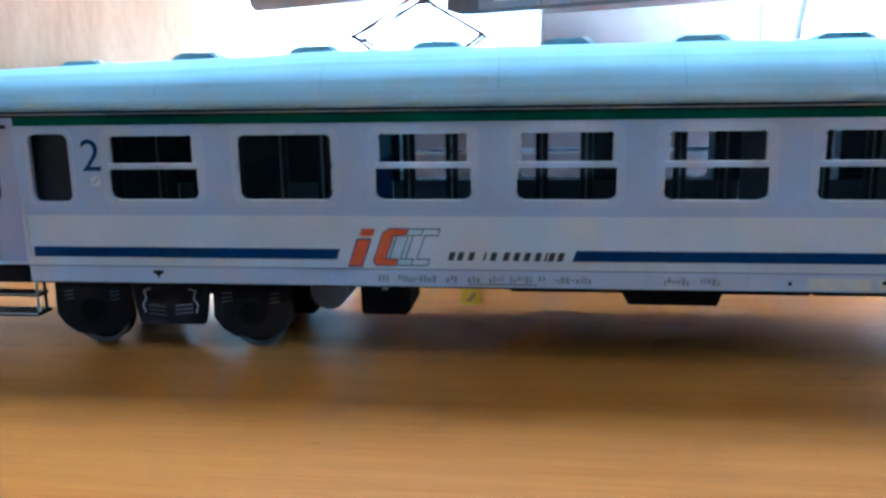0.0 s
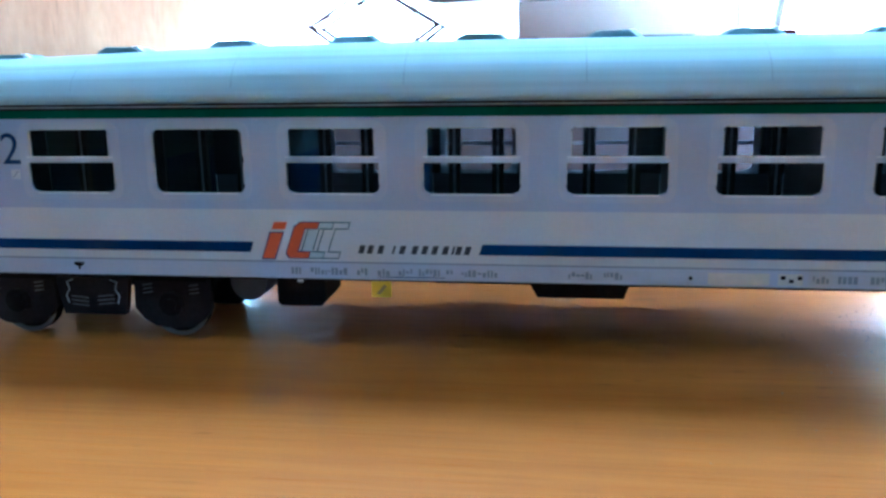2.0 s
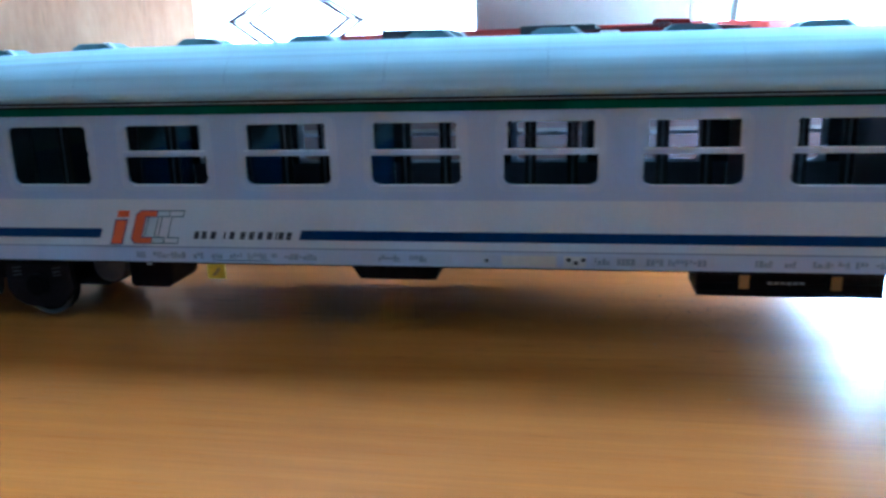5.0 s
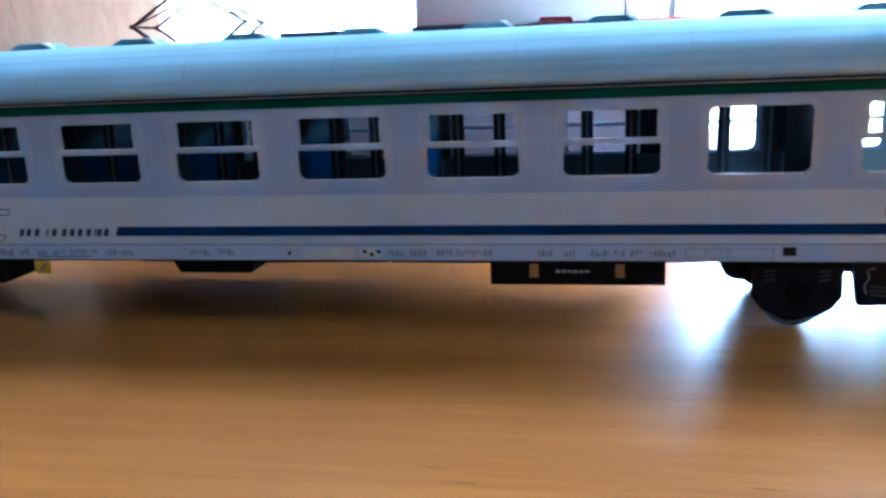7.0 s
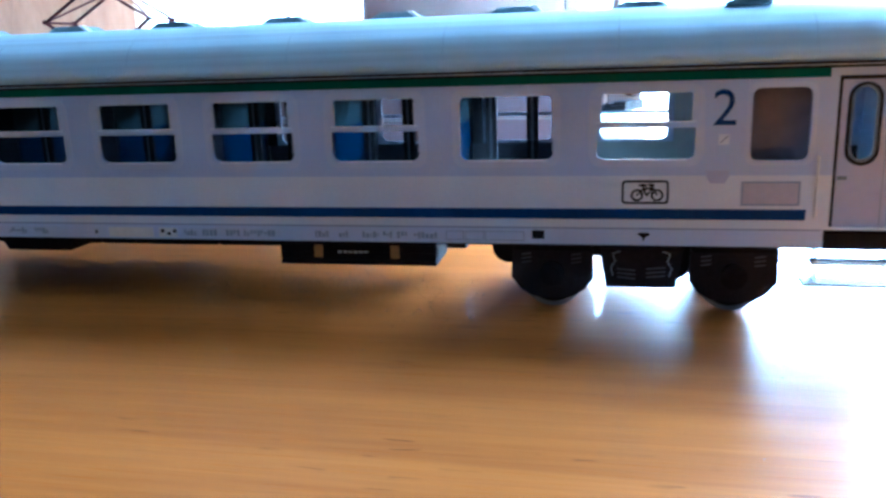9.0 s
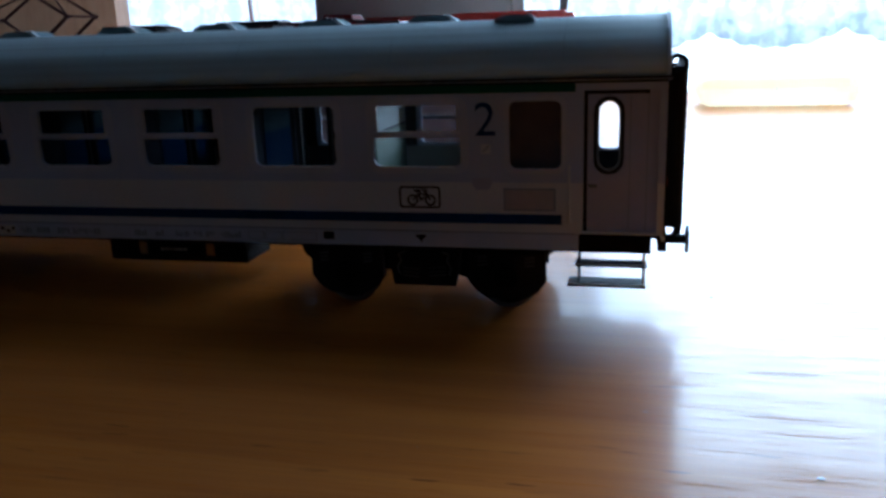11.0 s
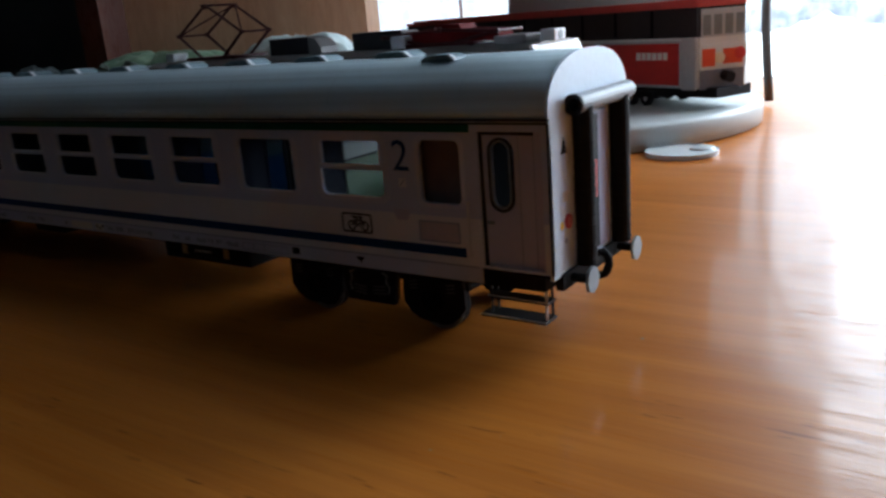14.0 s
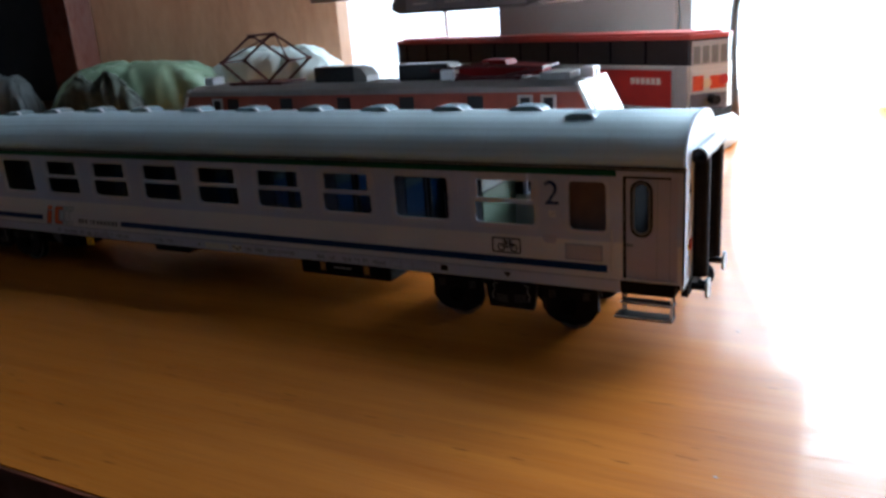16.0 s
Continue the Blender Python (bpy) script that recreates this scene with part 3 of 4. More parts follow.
for x0, x1 in ((-24.5, -9.0), (-3.9, -1.0), (14.0, 33.4)):
    part("print_field", box(B(), x0, x1, -0.025, 0.02, 12.55, 14.25), FIELDP, near, "paler printed field")
for x0, x1 in ((-0.6, 8.4), (9.6, 13.2)):
    part("print_panel", box(B(), x0, x1, -0.04, 0.02, 12.4, 14.2), PALEINK, near)
for x in (10.0, 11.2, 12.4):
    part("print_bar", box(B(), x, x + 0.7, -0.07, 0.02, 13.3 - 0.5 * (x == 11.2), 13.9 - 0.5 * (x == 11.2)), INK, near)
part("print_bar", box(B(), -3.4, -2.9, -0.05, 0.02, 13.0, 13.6), INK, near)
for x0, x1 in ((62.9, 66.0), (66.2, 69.4), (69.6, 76.2)):
    part("print_frame", sheet(B(), [(x0, 12.6), (x1, 12.6), (x1, 14.2), (x0, 14.2)], [[(x0 + 0.13, 12.73), (x0 + 0.13, 14.07), (x1 - 0.13, 14.07), (x1 - 0.13, 12.73)]], 1, -0.04, 0.02), GREYINK, near)
part("jack_mark", box(B(), 77.5, 79.5, -0.06, 0.02, 13.0, 14.4), INK, near)
for x in (-103.2, 95.4):
    part("arrow_mark", prism(B(), [(x - 0.9, 14.2), (x - 0.9, 13.85), (x - 0.15, 13.3), (x - 0.15, 12.9), (x + 0.15, 12.9), (x + 0.15, 13.3), (x + 0.9, 13.85), (x + 0.9, 14.2)], 1, -0.06, 0.02), INK, near)
part("board_panel", sheet(B(), [(109.9, 18.7), (118.5, 18.7), (118.5, 22.5), (109.9, 22.5)], [[(110.2, 19.0), (110.2, 22.2), (118.2, 22.2), (118.2, 19.0)]], 1, -0.12, 0.02), GREYINK, near, "destination board frame")
part("board_face", box(B(), 110.2, 118.2, -0.05, 0.02, 19.0, 22.2), BOARD, near)
part("small_hatch", prism(B(), [(104.6, 23.2), (105.3, 22.2), (107.4, 22.2), (108.0, 23.2), (108.0, 24.2), (104.6, 24.2)], 1, -0.08, 0.02), LILACP, near)
for x in (-112.6, 107.0):
    mk = part("print_mark", box(B(), x - 0.8, x + 0.8, -0.05, 0.02, 28.2, 29.8), CREAMP, near, "small pale square with a slash")
    part("slash_mark", rod(B(), (x - 0.5, -0.03, 28.5), (x + 0.6, -0.03, 29.6), 0.1, 6), GREYINK, mk)
for x in (120.7, -125.3):
    rail = part("grab_rail", rod(B(), (x, -0.55, 17.0), (x, -0.55, 26.2), 0.2, 8), EDGE, near)
    for z in (17.0, 26.2):
        part("rail_foot", rod(B(), (x, 0.05, z), (x, -0.6, z), 0.25, 6), EDGE, rail)

# end doors: set back, with a dark-rimmed round-cornered window
for (a, b), side in zip(DOORS, (1, -1)):
    c0, c1 = (125.0, 128.7) if side > 0 else (-134.3, -130.6)
    door = part("door", sheet(B(), [(a, 15.3), (b, 15.3), (b, 38.2), (a, 38.2)], [rounded(c0, c1, 25.3, 36.8, 2.0)[::-1]], 1, 0.75, 1.5), LILACP, near, "lilac grey entrance door")
    part("door_window_rim", sheet(B(), rounded(c0 - 0.55, c1 + 0.55, 24.75, 37.2, 2.3), [rounded(c0 + 0.05, c1 - 0.05, 25.35, 36.75, 1.95)[::-1]], 1, 0.55, 0.77), INK, door)
    part("door_window_seal", sheet(B(), rounded(c0 - 0.05, c1 + 0.05, 25.25, 36.85, 2.05), [rounded(c0 + 0.3, c1 - 0.3, 25.6, 36.5, 1.7)[::-1]], 1, 0.5, 0.9), STEEL, door)
    p = part("door_pane", box(B(), c0, c1, 1.1, 1.2, 25.4, 36.7), PANE, door, "clear film pane")
    p.visible_shadow = False
    part("door_line", box(B(), a, a + 0.6, 0.5, 0.78, 15.3, 38.2), INK, door)
    part("door_line", box(B(), a, b - 1.6, 0.5, 0.78, 37.6, 38.2), INK, door)
    for x in (a + 7.2, a + 9.9):
        part("door_fold", box(B(), x, x + 0.14, 0.69, 0.77, 15.5, 37.6), GREYINK, door)
    part("door_handle", box(B(), a + 0.8, a + 2.2, 0.45, 0.76, 22.6, 23.2, 0.1), STEEL, door)
    part("step_well", box(B(), a - 0.5, b - 0.7, 0.9, 7, 11.6, 15.2), CHASSIS, near, "black step well")
    # steps: two treads hung on straps
    s0, s1 = (121.0, 133.2) if side > 0 else (-140.5, -127.0)
    up = part("step", box(B(), s0 + 0.6, s1 + 0.2, 2.6, 5.4, 8.6, 9.15), STEPDARK, near, "dark grey tread with a white cut edge")
    part("step_edge", box(B(), s0 + 0.6, s1 + 0.2, 2.5, 2.6, 9.0, 9.15), WHITEEDGE, up)
    low = part("step", box(B(), s0 - 0.6, s1, 2.0, 6.0, 5.2, 5.75), STEPDARK, near, "dark grey tread with a white cut edge")
    part("step_edge", box(B(), s0 - 0.6, s1, 1.9, 2.0, 5.58, 5.75), WHITEEDGE, low)
    for x in (s0 + 1.0, s1 - 0.5):
        for y in (2.8, 5.0):
            part("step_strap", box(B(), x, x + 0.4, y, y + 0.3, 5.8, 11.9), WHITEEDGE if x > s0 + 3 and y < 4 else STEPDARK, near)

# ends
half = YW / 2


def roof_z(u, h=9.65, n=2.4):
    return ZT + 0.1 + h * max(0.0, 1 - abs(u) ** n) ** (1 / n)


def flat(x):
    """The arch flattens towards the sagging far end of the roof."""
    return 1.0 - min(0.25, 0.2 * (max(0.0, -65.0 - x) / 53.0) ** 1.3)


def sagged(x, z):
    return ZT + 0.1 + (z - ZT - 0.1) * flat(x)


def circle(cx, cz, r, n=16):
    return [(cx + r * math.cos(2 * math.pi * i / n), cz + r * math.sin(2 * math.pi * i / n)) for i in range(n)]


arc = [(half * (1 - math.cos(math.pi * i / 28)), roof_z(math.cos(math.pi * i / 28))) for i in range(29)]
for x0, x1, s in ((X1 - 0.6, X1, 1), (X0, X0 + 0.6, -1)):
    e = part("end_wall", prism(B(), [(0.05, 14.0), *[(min(max(y, 0.05), YW - 0.05), sagged(x0, z) + 0.22) for y, z in arc], (YW - 0.05, 14.0)], 0, x0, x1), ENDCARD, coach, "pale blue card end wall")
    xe = x1 if s > 0 else x0
    for y in (9.8, 25.0):
        tube = part("gangway_tube", rod(B(), (xe + 1.4 * s, y, 14.4), (xe + 1.4 * s, y, 41.0), 1.75, 14), RUBBER, e, "black rubber gangway tube")
        for z in range(15, 41, 2):
            part("tube_rib", rod(B(), (xe + 1.4 * s, y, z), (xe + 1.4 * s, y, z + 0.5), 1.83, 14), RUBBER, tube)
    part("gangway_top_tube", sheet(B(), circle(xe + 1.4 * s, 41.6, 1.6), [circle(xe + 1.4 * s, 41.6, 1.15)[::-1]], 1, 6.7, 29.0), ROLL, e, "grey hollow card gangway roll")
    part("roll_rim", sheet(B(), circle(xe + 1.4 * s, 41.6, 1.7), [circle(xe + 1.4 * s, 41.6, 1.1)[::-1]], 1, 6.2, 6.69), INK, e)
    # black sleeve puts the dark of the roll's hollow into colour
    part("roll_inner_dark", sheet(B(), circle(xe + 1.4 * s, 41.6, 1.14), [circle(xe + 1.4 * s, 41.6, 1.02)[::-1]], 1, 6.75, 28.9), INK, e)
    dr = part("gangway_door", box(B(), min(xe, xe + 0.4 * s), max(xe, xe + 0.4 * s), 10.5, 22.0, 15.2, 39.0), LILACP, e, "lilac grey gangway door")
    part("gangway_edge", box(B(), xe + 1.6 * s - 0.15, xe + 1.6 * s + 0.15, 11.6, 11.9, 14.4, 40.2), EDGE, e)
    part("door_gap", box(B(), xe + (0.42 * s) - 0.05, xe + (0.42 * s) + 0.05, 14.0, 17.6, 15.4, 38.8), INK, dr)
    part("red_lamp", box(B(), xe + (0.5 * s) - 0.1, xe + (0.5 * s) + 0.1, 15.0, 16.8, 24.5, 31.0), REDINK, dr)
    part("yellow_mark", rod(B(), (xe, 3.6, 22.4), (xe + 0.05 * s, 3.6, 22.4), 0.7, 8), YELLOW, e)
    part("print_mark", box(B(), min(xe, xe + 0.05 * s), max(xe, xe + 0.05 * s), 4.0, 6.2, 26.2, 27.8), PALEINK, e)
    part("tail_lamp", rod(B(), (xe - 0.1 * s, 5.9, 22.7), (xe + 0.25 * s, 5.9, 22.7), 1.25, 16), REDINK, e, "round red tail lamp")
    part("tail_lamp_lens", rod(B(), (xe, 5.9, 22.7), (xe + 0.35 * s, 5.9, 22.7), 0.75, 16), TAILLENS, e)
    part("warning_triangle", prism(B(), [(4.0, 34.0), (6.2, 34.0), (5.1, 36.8)], 0, min(xe, xe + 0.06 * s), max(xe, xe + 0.06 * s)), INK, e)
    part("print_mark", box(B(), min(xe, xe + 0.05 * s), max(xe, xe + 0.05 * s), 4.6, 5.2, 19.2, 20.0), GREYINK, e)
    part("buffer_beam", box(B(), min(xe - 1 * s, xe + 0.4 * s), max(xe - 1 * s, xe + 0.4 * s), 2.5, YW - 2.5, 11.6, 14.4), CHASSIS, coach)
    for y in (6.3, 26.0):
        bf = part("buffer", rod(B(), (xe, y, 12.9), (xe + 3.8 * s, y, 12.9), 0.8, 10), CHASSIS, coach, "black buffer with grey octagonal head")
        part("buffer_head", rod(B(), (xe + 3.6 * s, y, 12.9), (xe + 4.1 * s, y, 12.9), 2.35, 8), STEEL, bf)
    loop = [(xe + (1.2 + 1.6 * math.sin(a)) * s, 15.7 + 0.6 * math.cos(a), 12.6 + 2.0 * math.cos(a)) for a in [2 * math.pi * i / 12 for i in range(13)]]
    part("coupling", path_tube(B(), loop, 0.75, 7), CHASSIS, coach, "black screw coupling loop")

# roof: card bent to an arch, in lengths with seams
bm = B()
rows = [[bm.verts.new((x, y if 0.2 < y < YW - 0.2 else y + (-0.35 if y < 5 else 0.35), sagged(x, z))) for y, z in arc] for x in (X0 + 0.62, -101.5, -74.5, -47.0, -19.5, 6.8, 36.5, 63.2, 91.0, 119.6, X1 - 0.62)]
for a, b in zip(rows, rows[1:]):
    for i in range(len(a) - 1):
        bm.faces.new((a[i], b[i], b[i + 1], a[i + 1]))
bmesh.ops.recalc_face_normals(bm, faces=bm.faces[:])
bmesh.ops.solidify(bm, geom=bm.faces[:], thickness=0.35)
roof = part("roof", bm, ROOF, coach, "pale blue-grey arched card roof", smooth=True)
for x in (-101.5, -74.5, -47.0, -19.5, 6.8, 36.5, 63.2, 91.0, 119.6):
    bm = B()
    p = [[bm.verts.new((x + d, half + (y - half) * 1.003, ZT + (sagged(x, z) - ZT) * 1.012 + 0.02)) for y, z in arc] for d in (-0.07, 0.07)]
    for i in range(len(arc) - 1):
        bm.faces.new((p[0][i], p[1][i], p[1][i + 1], p[0][i + 1]))
    part("roof_seam", bm, SEAM, roof)
part("gutter", box(B(), X0 - 0.3, X1 + 0.3, -0.5, -0.05, 39.72, 39.98, 0.05), GREYCARD, roof)
# black strip drawn in as the shade line along the roof's lower edge
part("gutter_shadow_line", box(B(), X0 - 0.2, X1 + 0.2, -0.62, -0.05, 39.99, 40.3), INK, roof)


def vent(x, y, w=1.0):
    z = sagged(x, roof_z((y - half) / half)) - 0.25
    v = part("roof_vent", prism(B(), [(x - 4.4 * w, z), (x + 4.4 * w, z), (x + 4.0 * w, z + 0.7 * w), (x + 2.8 * w, z + 1.3 * w), (x - 2.8 * w, z + 1.3 * w), (x - 4.0 * w, z + 0.7 * w)], 1, y - 3.0 * w, y + 3.0 * w), VENT, roof, "grey card roof vent")
    part("vent_lid", box(B(), x - 2.5 * w, x + 2.5 * w, y - 3.2 * w, y + 3.2 * w, z + 1.25 * w, z + 1.42 * w), VENT, v)
    part("vent_edge", prism(B(), [(x + 2.6 * w, z + 1.5 * w), (x + 3.5 * w, z + 1.5 * w), (x + 5.0 * w, z + 0.3), (x + 4.2 * w, z + 0.2)], 1, y - 3.3 * w, y - 2.3 * w), WHITEEDGE, v)


for x in (-122.5, -101, -79.8, -58.3, -36.6, -14.8, 7.4, 30.2, 51.4, 73.2, 94.5):
    vent(x, 19.0)
vent(110.8, 10.5, 0.8)

# inside: floor, ceiling, partitions, added corridor screens, posts, seats
inside = part("interior", box(B(), X0 + 1, X1 - 1, 0.8, YW - 0.8, 14.2, 14.8), INSIDE, coach, "dark blue interior, its darkness put into the colour")
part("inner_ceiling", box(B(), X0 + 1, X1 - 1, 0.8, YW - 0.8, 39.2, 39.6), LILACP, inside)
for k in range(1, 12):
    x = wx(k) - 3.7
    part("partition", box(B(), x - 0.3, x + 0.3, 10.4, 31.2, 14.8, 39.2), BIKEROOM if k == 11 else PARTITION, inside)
    # corridor is open here: added screens stand in for its darkness
    part("corridor_screen", box(B(), x - 0.25, x + 0.25, 0.9, 10.38, 14.8, 39.2), BIKEROOM if k == 11 else INSIDE, inside)
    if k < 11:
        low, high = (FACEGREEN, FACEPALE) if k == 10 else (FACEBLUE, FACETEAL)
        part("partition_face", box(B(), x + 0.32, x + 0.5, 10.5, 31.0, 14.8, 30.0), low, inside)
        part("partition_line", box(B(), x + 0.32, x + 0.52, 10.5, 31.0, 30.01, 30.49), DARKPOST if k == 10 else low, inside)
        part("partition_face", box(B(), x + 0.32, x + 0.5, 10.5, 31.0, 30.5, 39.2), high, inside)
    pale = k == 10
    if k < 11:
        part("lower_lining", box(B(), x + 0.6, x + 21.4, 31.0, 31.3, 14.8, 25.3), BIKEROOM if pale else LINING, inside)
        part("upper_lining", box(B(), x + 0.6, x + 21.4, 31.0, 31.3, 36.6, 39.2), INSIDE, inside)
    if not pale and k < 11:
        for off in (2.6, 9.8):
            px = wx(k) + off
            post = part("door_post", box(B(), px, px + 2.0, 9.6, 10.4, 14.8, 39.2), DARKPOST, inside)
            part("post_groove", box(B(), px + 0.8, px + 1.15, 9.5, 9.61, 14.8, 39.2), POSTLINE, post)
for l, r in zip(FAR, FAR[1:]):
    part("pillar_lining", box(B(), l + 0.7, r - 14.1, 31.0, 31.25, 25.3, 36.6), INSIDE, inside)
part("pillar_lining", box(B(), 101.9, 106.0, 31.0, 31.25, 25.3, 36.6), BIKEROOM, inside)
# added dark sheets block the bright view through the first two windows
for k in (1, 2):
    part("compartment_backing", box(B(), wx(k) - 3.0, wx(k) + 17.8, 30.4, 30.8, 25.0, 37.0), INSIDE, inside)
# dark sheets and a wall added to darken the view through the doors
for va, vb in ((121.6, 134.8), (-141.8, -124.4)):
    part("vestibule_dark_sheet", box(B(), va, vb, 31.0, 31.3, 14.8, 24.2), INSIDE, inside)
    part("vestibule_dark_sheet", box(B(), va, vb, 31.0, 31.3, 36.6, 39.2), INSIDE, inside)
part("vestibule_dark_wall", box(B(), 120.3, 121.2, 3.2, 31.0, 14.8, 39.2), VESTIBULE, inside, "near-black wall added to darken the door's window")

# underframe
part("floor_pan", box(B(), X0 + 4, X1 - 4, 1.4, YW - 1.4, 11.9, 14.1), CHASSIS, coach)
bx = part("brake_box", prism(B(), [(-69.9, 11.9), (-61.6, 11.9), (-61.6, 7.3), (-62.4, 6.4), (-69.3, 6.4), (-69.9, 7.0)], 1, 3.2, 13.0), CHASSIS, coach, "black brake equipment box")
part("box_tag", box(B(), -66.3, -65.3, 3.05, 3.25, 10.6, 11.6), EDGE, bx)
ys = part("yellow_sign", box(B(), -53.0, -49.8, 0.1, 0.35, 9.2, 11.75), YELLOW, coach, "small yellow sign with a dark arrow")
part("sign_mark", prism(B(), [(-52.2, 9.7), (-51.5, 9.7), (-50.5, 11.0), (-50.9, 11.3), (-51.7, 10.3)], 1, 0.02, 0.12), TAN, ys)
part("air_tank", prism(B(), [(-28.4, 11.9), (-11.4, 11.9), (-12.6, 8.4), (-26.4, 8.4)], 1, 4.6, 14.0), CHASSIS, coach, "black trapezoid tank")
part("pipe", box(B(), -47, -31, 3.0, 3.3, 11.35, 11.75), CHASSIS, coach)
bat = part("battery_box", box(B(), 31.3, 60.3, 3.6, 13.5, 6.9, 11.9, 0.15), CHASSIS, coach, "black battery box with tan latches")
for z in (7.5, 8.9, 10.3, 11.4):
    part("box_rib", box(B(), 31.5, 60.1, 3.35, 3.62, z, z + 0.35), CHASSIS, bat)
for x in (38.0, 52.2):
    part("latch", box(B(), x, x + 1.5, 3.2, 3.65, 8.3, 10.6), TAN, bat)
for i in range(6):
    part("print_bar", box(B(), 42.4 + i * 0.98, 43.1 + i * 0.98, 3.28, 3.37, 9.1 + 0.05 * (i % 3), 9.55), EDGE, bat)
# unseen boxes added to stop light passing under the coach
for x0, x1 in ((-46, -20), (-19.4, 8), (8.6, 36), (36.6, 62)):
    part("light_block_box", box(B(), x0, x1, 24.5, 31.5, 5.0, 11.9, 0.15), CHASSIS, coach, "unseen black box added to block light")


def bogie(xa, xb):
    xm = (xa + xb) / 2
    bo = part("bogie", box(B(), xa - 6.5, xb + 6.5, 5.6, YW - 5.6, 9.3, 10.6), CHASSIS, coach, "black two-axle bogie")
    for y, s in ((3.4, 1), (YW - 3.4, -1)):
        part("side_frame", prism(B(), [(xa - 7, 11.4), (xb + 7, 11.4), (xb + 7.2, 8.8), (xb + 4.6, 8.4), (xb - 4.6, 8.4), (xb - 6.0, 9.4), (xm + 5.6, 9.4), (xm + 5.0, 4.8), (xm - 5.0, 4.8), (xm - 5.6, 9.4), (xa + 6.0, 9.4), (xa + 4.6, 8.4), (xa - 4.6, 8.4), (xa - 7.2, 8.8)], 1, min(y, y + 1.2 * s), max(y, y + 1.2 * s)), CHASSIS, bo)
        for xw in (xa, xb):
            wh = part("wheel", rod(B(), (xw, y + 1.5 * s, 5.3), (xw, y + 3.6 * s, 5.3), 5.3, 28), CHASSIS, bo, "black wheel with pale paper tread edge")
            part("tread_edge", sheet(B(), [(xw + 5.32 * math.cos(a * math.pi / 14), 5.32 + 5.32 * math.sin(a * math.pi / 14)) for a in range(28)],
                                     [[(xw + 4.6 * math.cos(a * math.pi / 14), 5.32 + 4.6 * math.sin(a * math.pi / 14)) for a in range(28)][::-1]], 1, y + 1.4 * s - 0.08, y + 1.4 * s + 0.08), TREAD, wh)
            ax = part("axle_box", prism(B(), [(xw - 6.7, 11.4), (xw + 6.7, 11.4), (xw + 6.9, 5.6), (xw + 5.4, 3.6), (xw + 3.4, 2.4), (xw + 1.3, 2.1), (xw - 1.3, 2.1), (xw - 3.4, 2.4), (xw - 5.4, 3.6), (xw - 6.9, 5.6)], 1, min(y - 0.9 * s, y + 0.3 * s), max(y - 0.9 * s, y + 0.3 * s)), BOGIEP, bo)
            part("plate_rib", box(B(), xw - 6.5, xw + 6.5, min(y - 1.1 * s, y - 0.85 * s), max(y - 1.1 * s, y - 0.85 * s), 10.5, 11.2), CHASSIS, ax)
            cap = part("axle_cap", rod(B(), (xw, y - 1.9 * s, 6.6), (xw, y - 0.8 * s, 6.6), 2.1, 12), CHASSIS, ax)
            part("cap_bolt", rod(B(), (xw, y - 2.15 * s, 6.6), (xw, y - 1.85 * s, 6.6), 1.1, 8), CHASSIS, cap)
            for sx in (-4.9, 3.4):
                for z in (8.3, 9.0, 9.7):
                    part("spring_coil", rod(B(), (xw + sx - 0.2, y - 1.05 * s, z), (xw + sx + 1.4, y - 1.05 * s, z + 0.25), 0.14, 6), COIL, ax)
        cb = part("bolster_box", prism(B(), [(xm - 6.7, 11.0), (xm + 6.7, 11.0), (xm + 6.2, 7.4), (xm + 5.6, 4.4), (xm - 5.6, 4.4), (xm - 6.2, 7.4)], 1, min(y - 1.4 * s, y), max(y - 1.4 * s, y)), BOGIEP, bo)
        for q in (-1, 1):
            path = [(xm + q * 3.4, y - 1.5 * s, 10.6), (xm + q * 4.6, y - 1.5 * s, 10.2), (xm + q * 4.2, y - 1.5 * s, 8.9), (xm + q * 4.9, y - 1.5 * s, 7.7), (xm + q * 4.5, y - 1.5 * s, 6.4)]
            part("link_bracket", path_tube(B(), path, 0.13, 6), LINK, cb)
            for z in (6.2, 6.9, 7.6):
                part("spring_coil", rod(B(), (xm + q * 2.4 - 1.5, y - 1.45 * s, z), (xm + q * 2.4 + 1.5, y - 1.45 * s, z + 0.3 * q), 0.16, 6), COIL, cb)
    for xw in (xa, xb):
        part("axle", rod(B(), (xw, 5, 5.3), (xw, YW - 5, 5.3), 1.0, 10), CHASSIS, bo)
    part("brake_drum", rod(B(), (xa + 8.5 if xa < 0 else xb - 8.5, 9, 6.5), (xa + 8.5 if xa < 0 else xb - 8.5, 22, 6.5), 2.5, 14), CHASSIS, bo)


# added box that blocks the bright desk reflection beside the bogie
part("glare_block", box(B(), -97, -81, 13.5, 22, 3.2, 8.1, 0.3), CHASSIS, coach, "black box added to block glare under the coach")
bogie(-116.8, -88.4)
bogie(80.6, 109.8)
part("drum", rod(B(), (-76.4, 7, 9.3), (-76.4, 27, 9.3), 3.3, 18), PLATE, coach, "black drum behind the bogie")
part("drum", rod(B(), (72.6, 8, 9.6), (72.6, 24, 9.6), 2.9, 16), CHASSIS, coach, "black drum behind the bogie")

# ---- orange electric locomotive behind the coach ----
LY0, LY1, LXA, LXB = 110.0, 142.0, -117.0, 82.0
loco = thing("electric_locomotive", (-12, 126, 0), "orange and grey paper model electric locomotive", "model locomotive")
body = part("body", prism(B(), [(LXA + 6, 43.6), (LXA, 30), (LXA, 12), (LXB, 12), (LXB, 33), (LXB - 6.5, 43.6)], 1, LY0, LY1), LOCO_O, loco, "orange printed body")
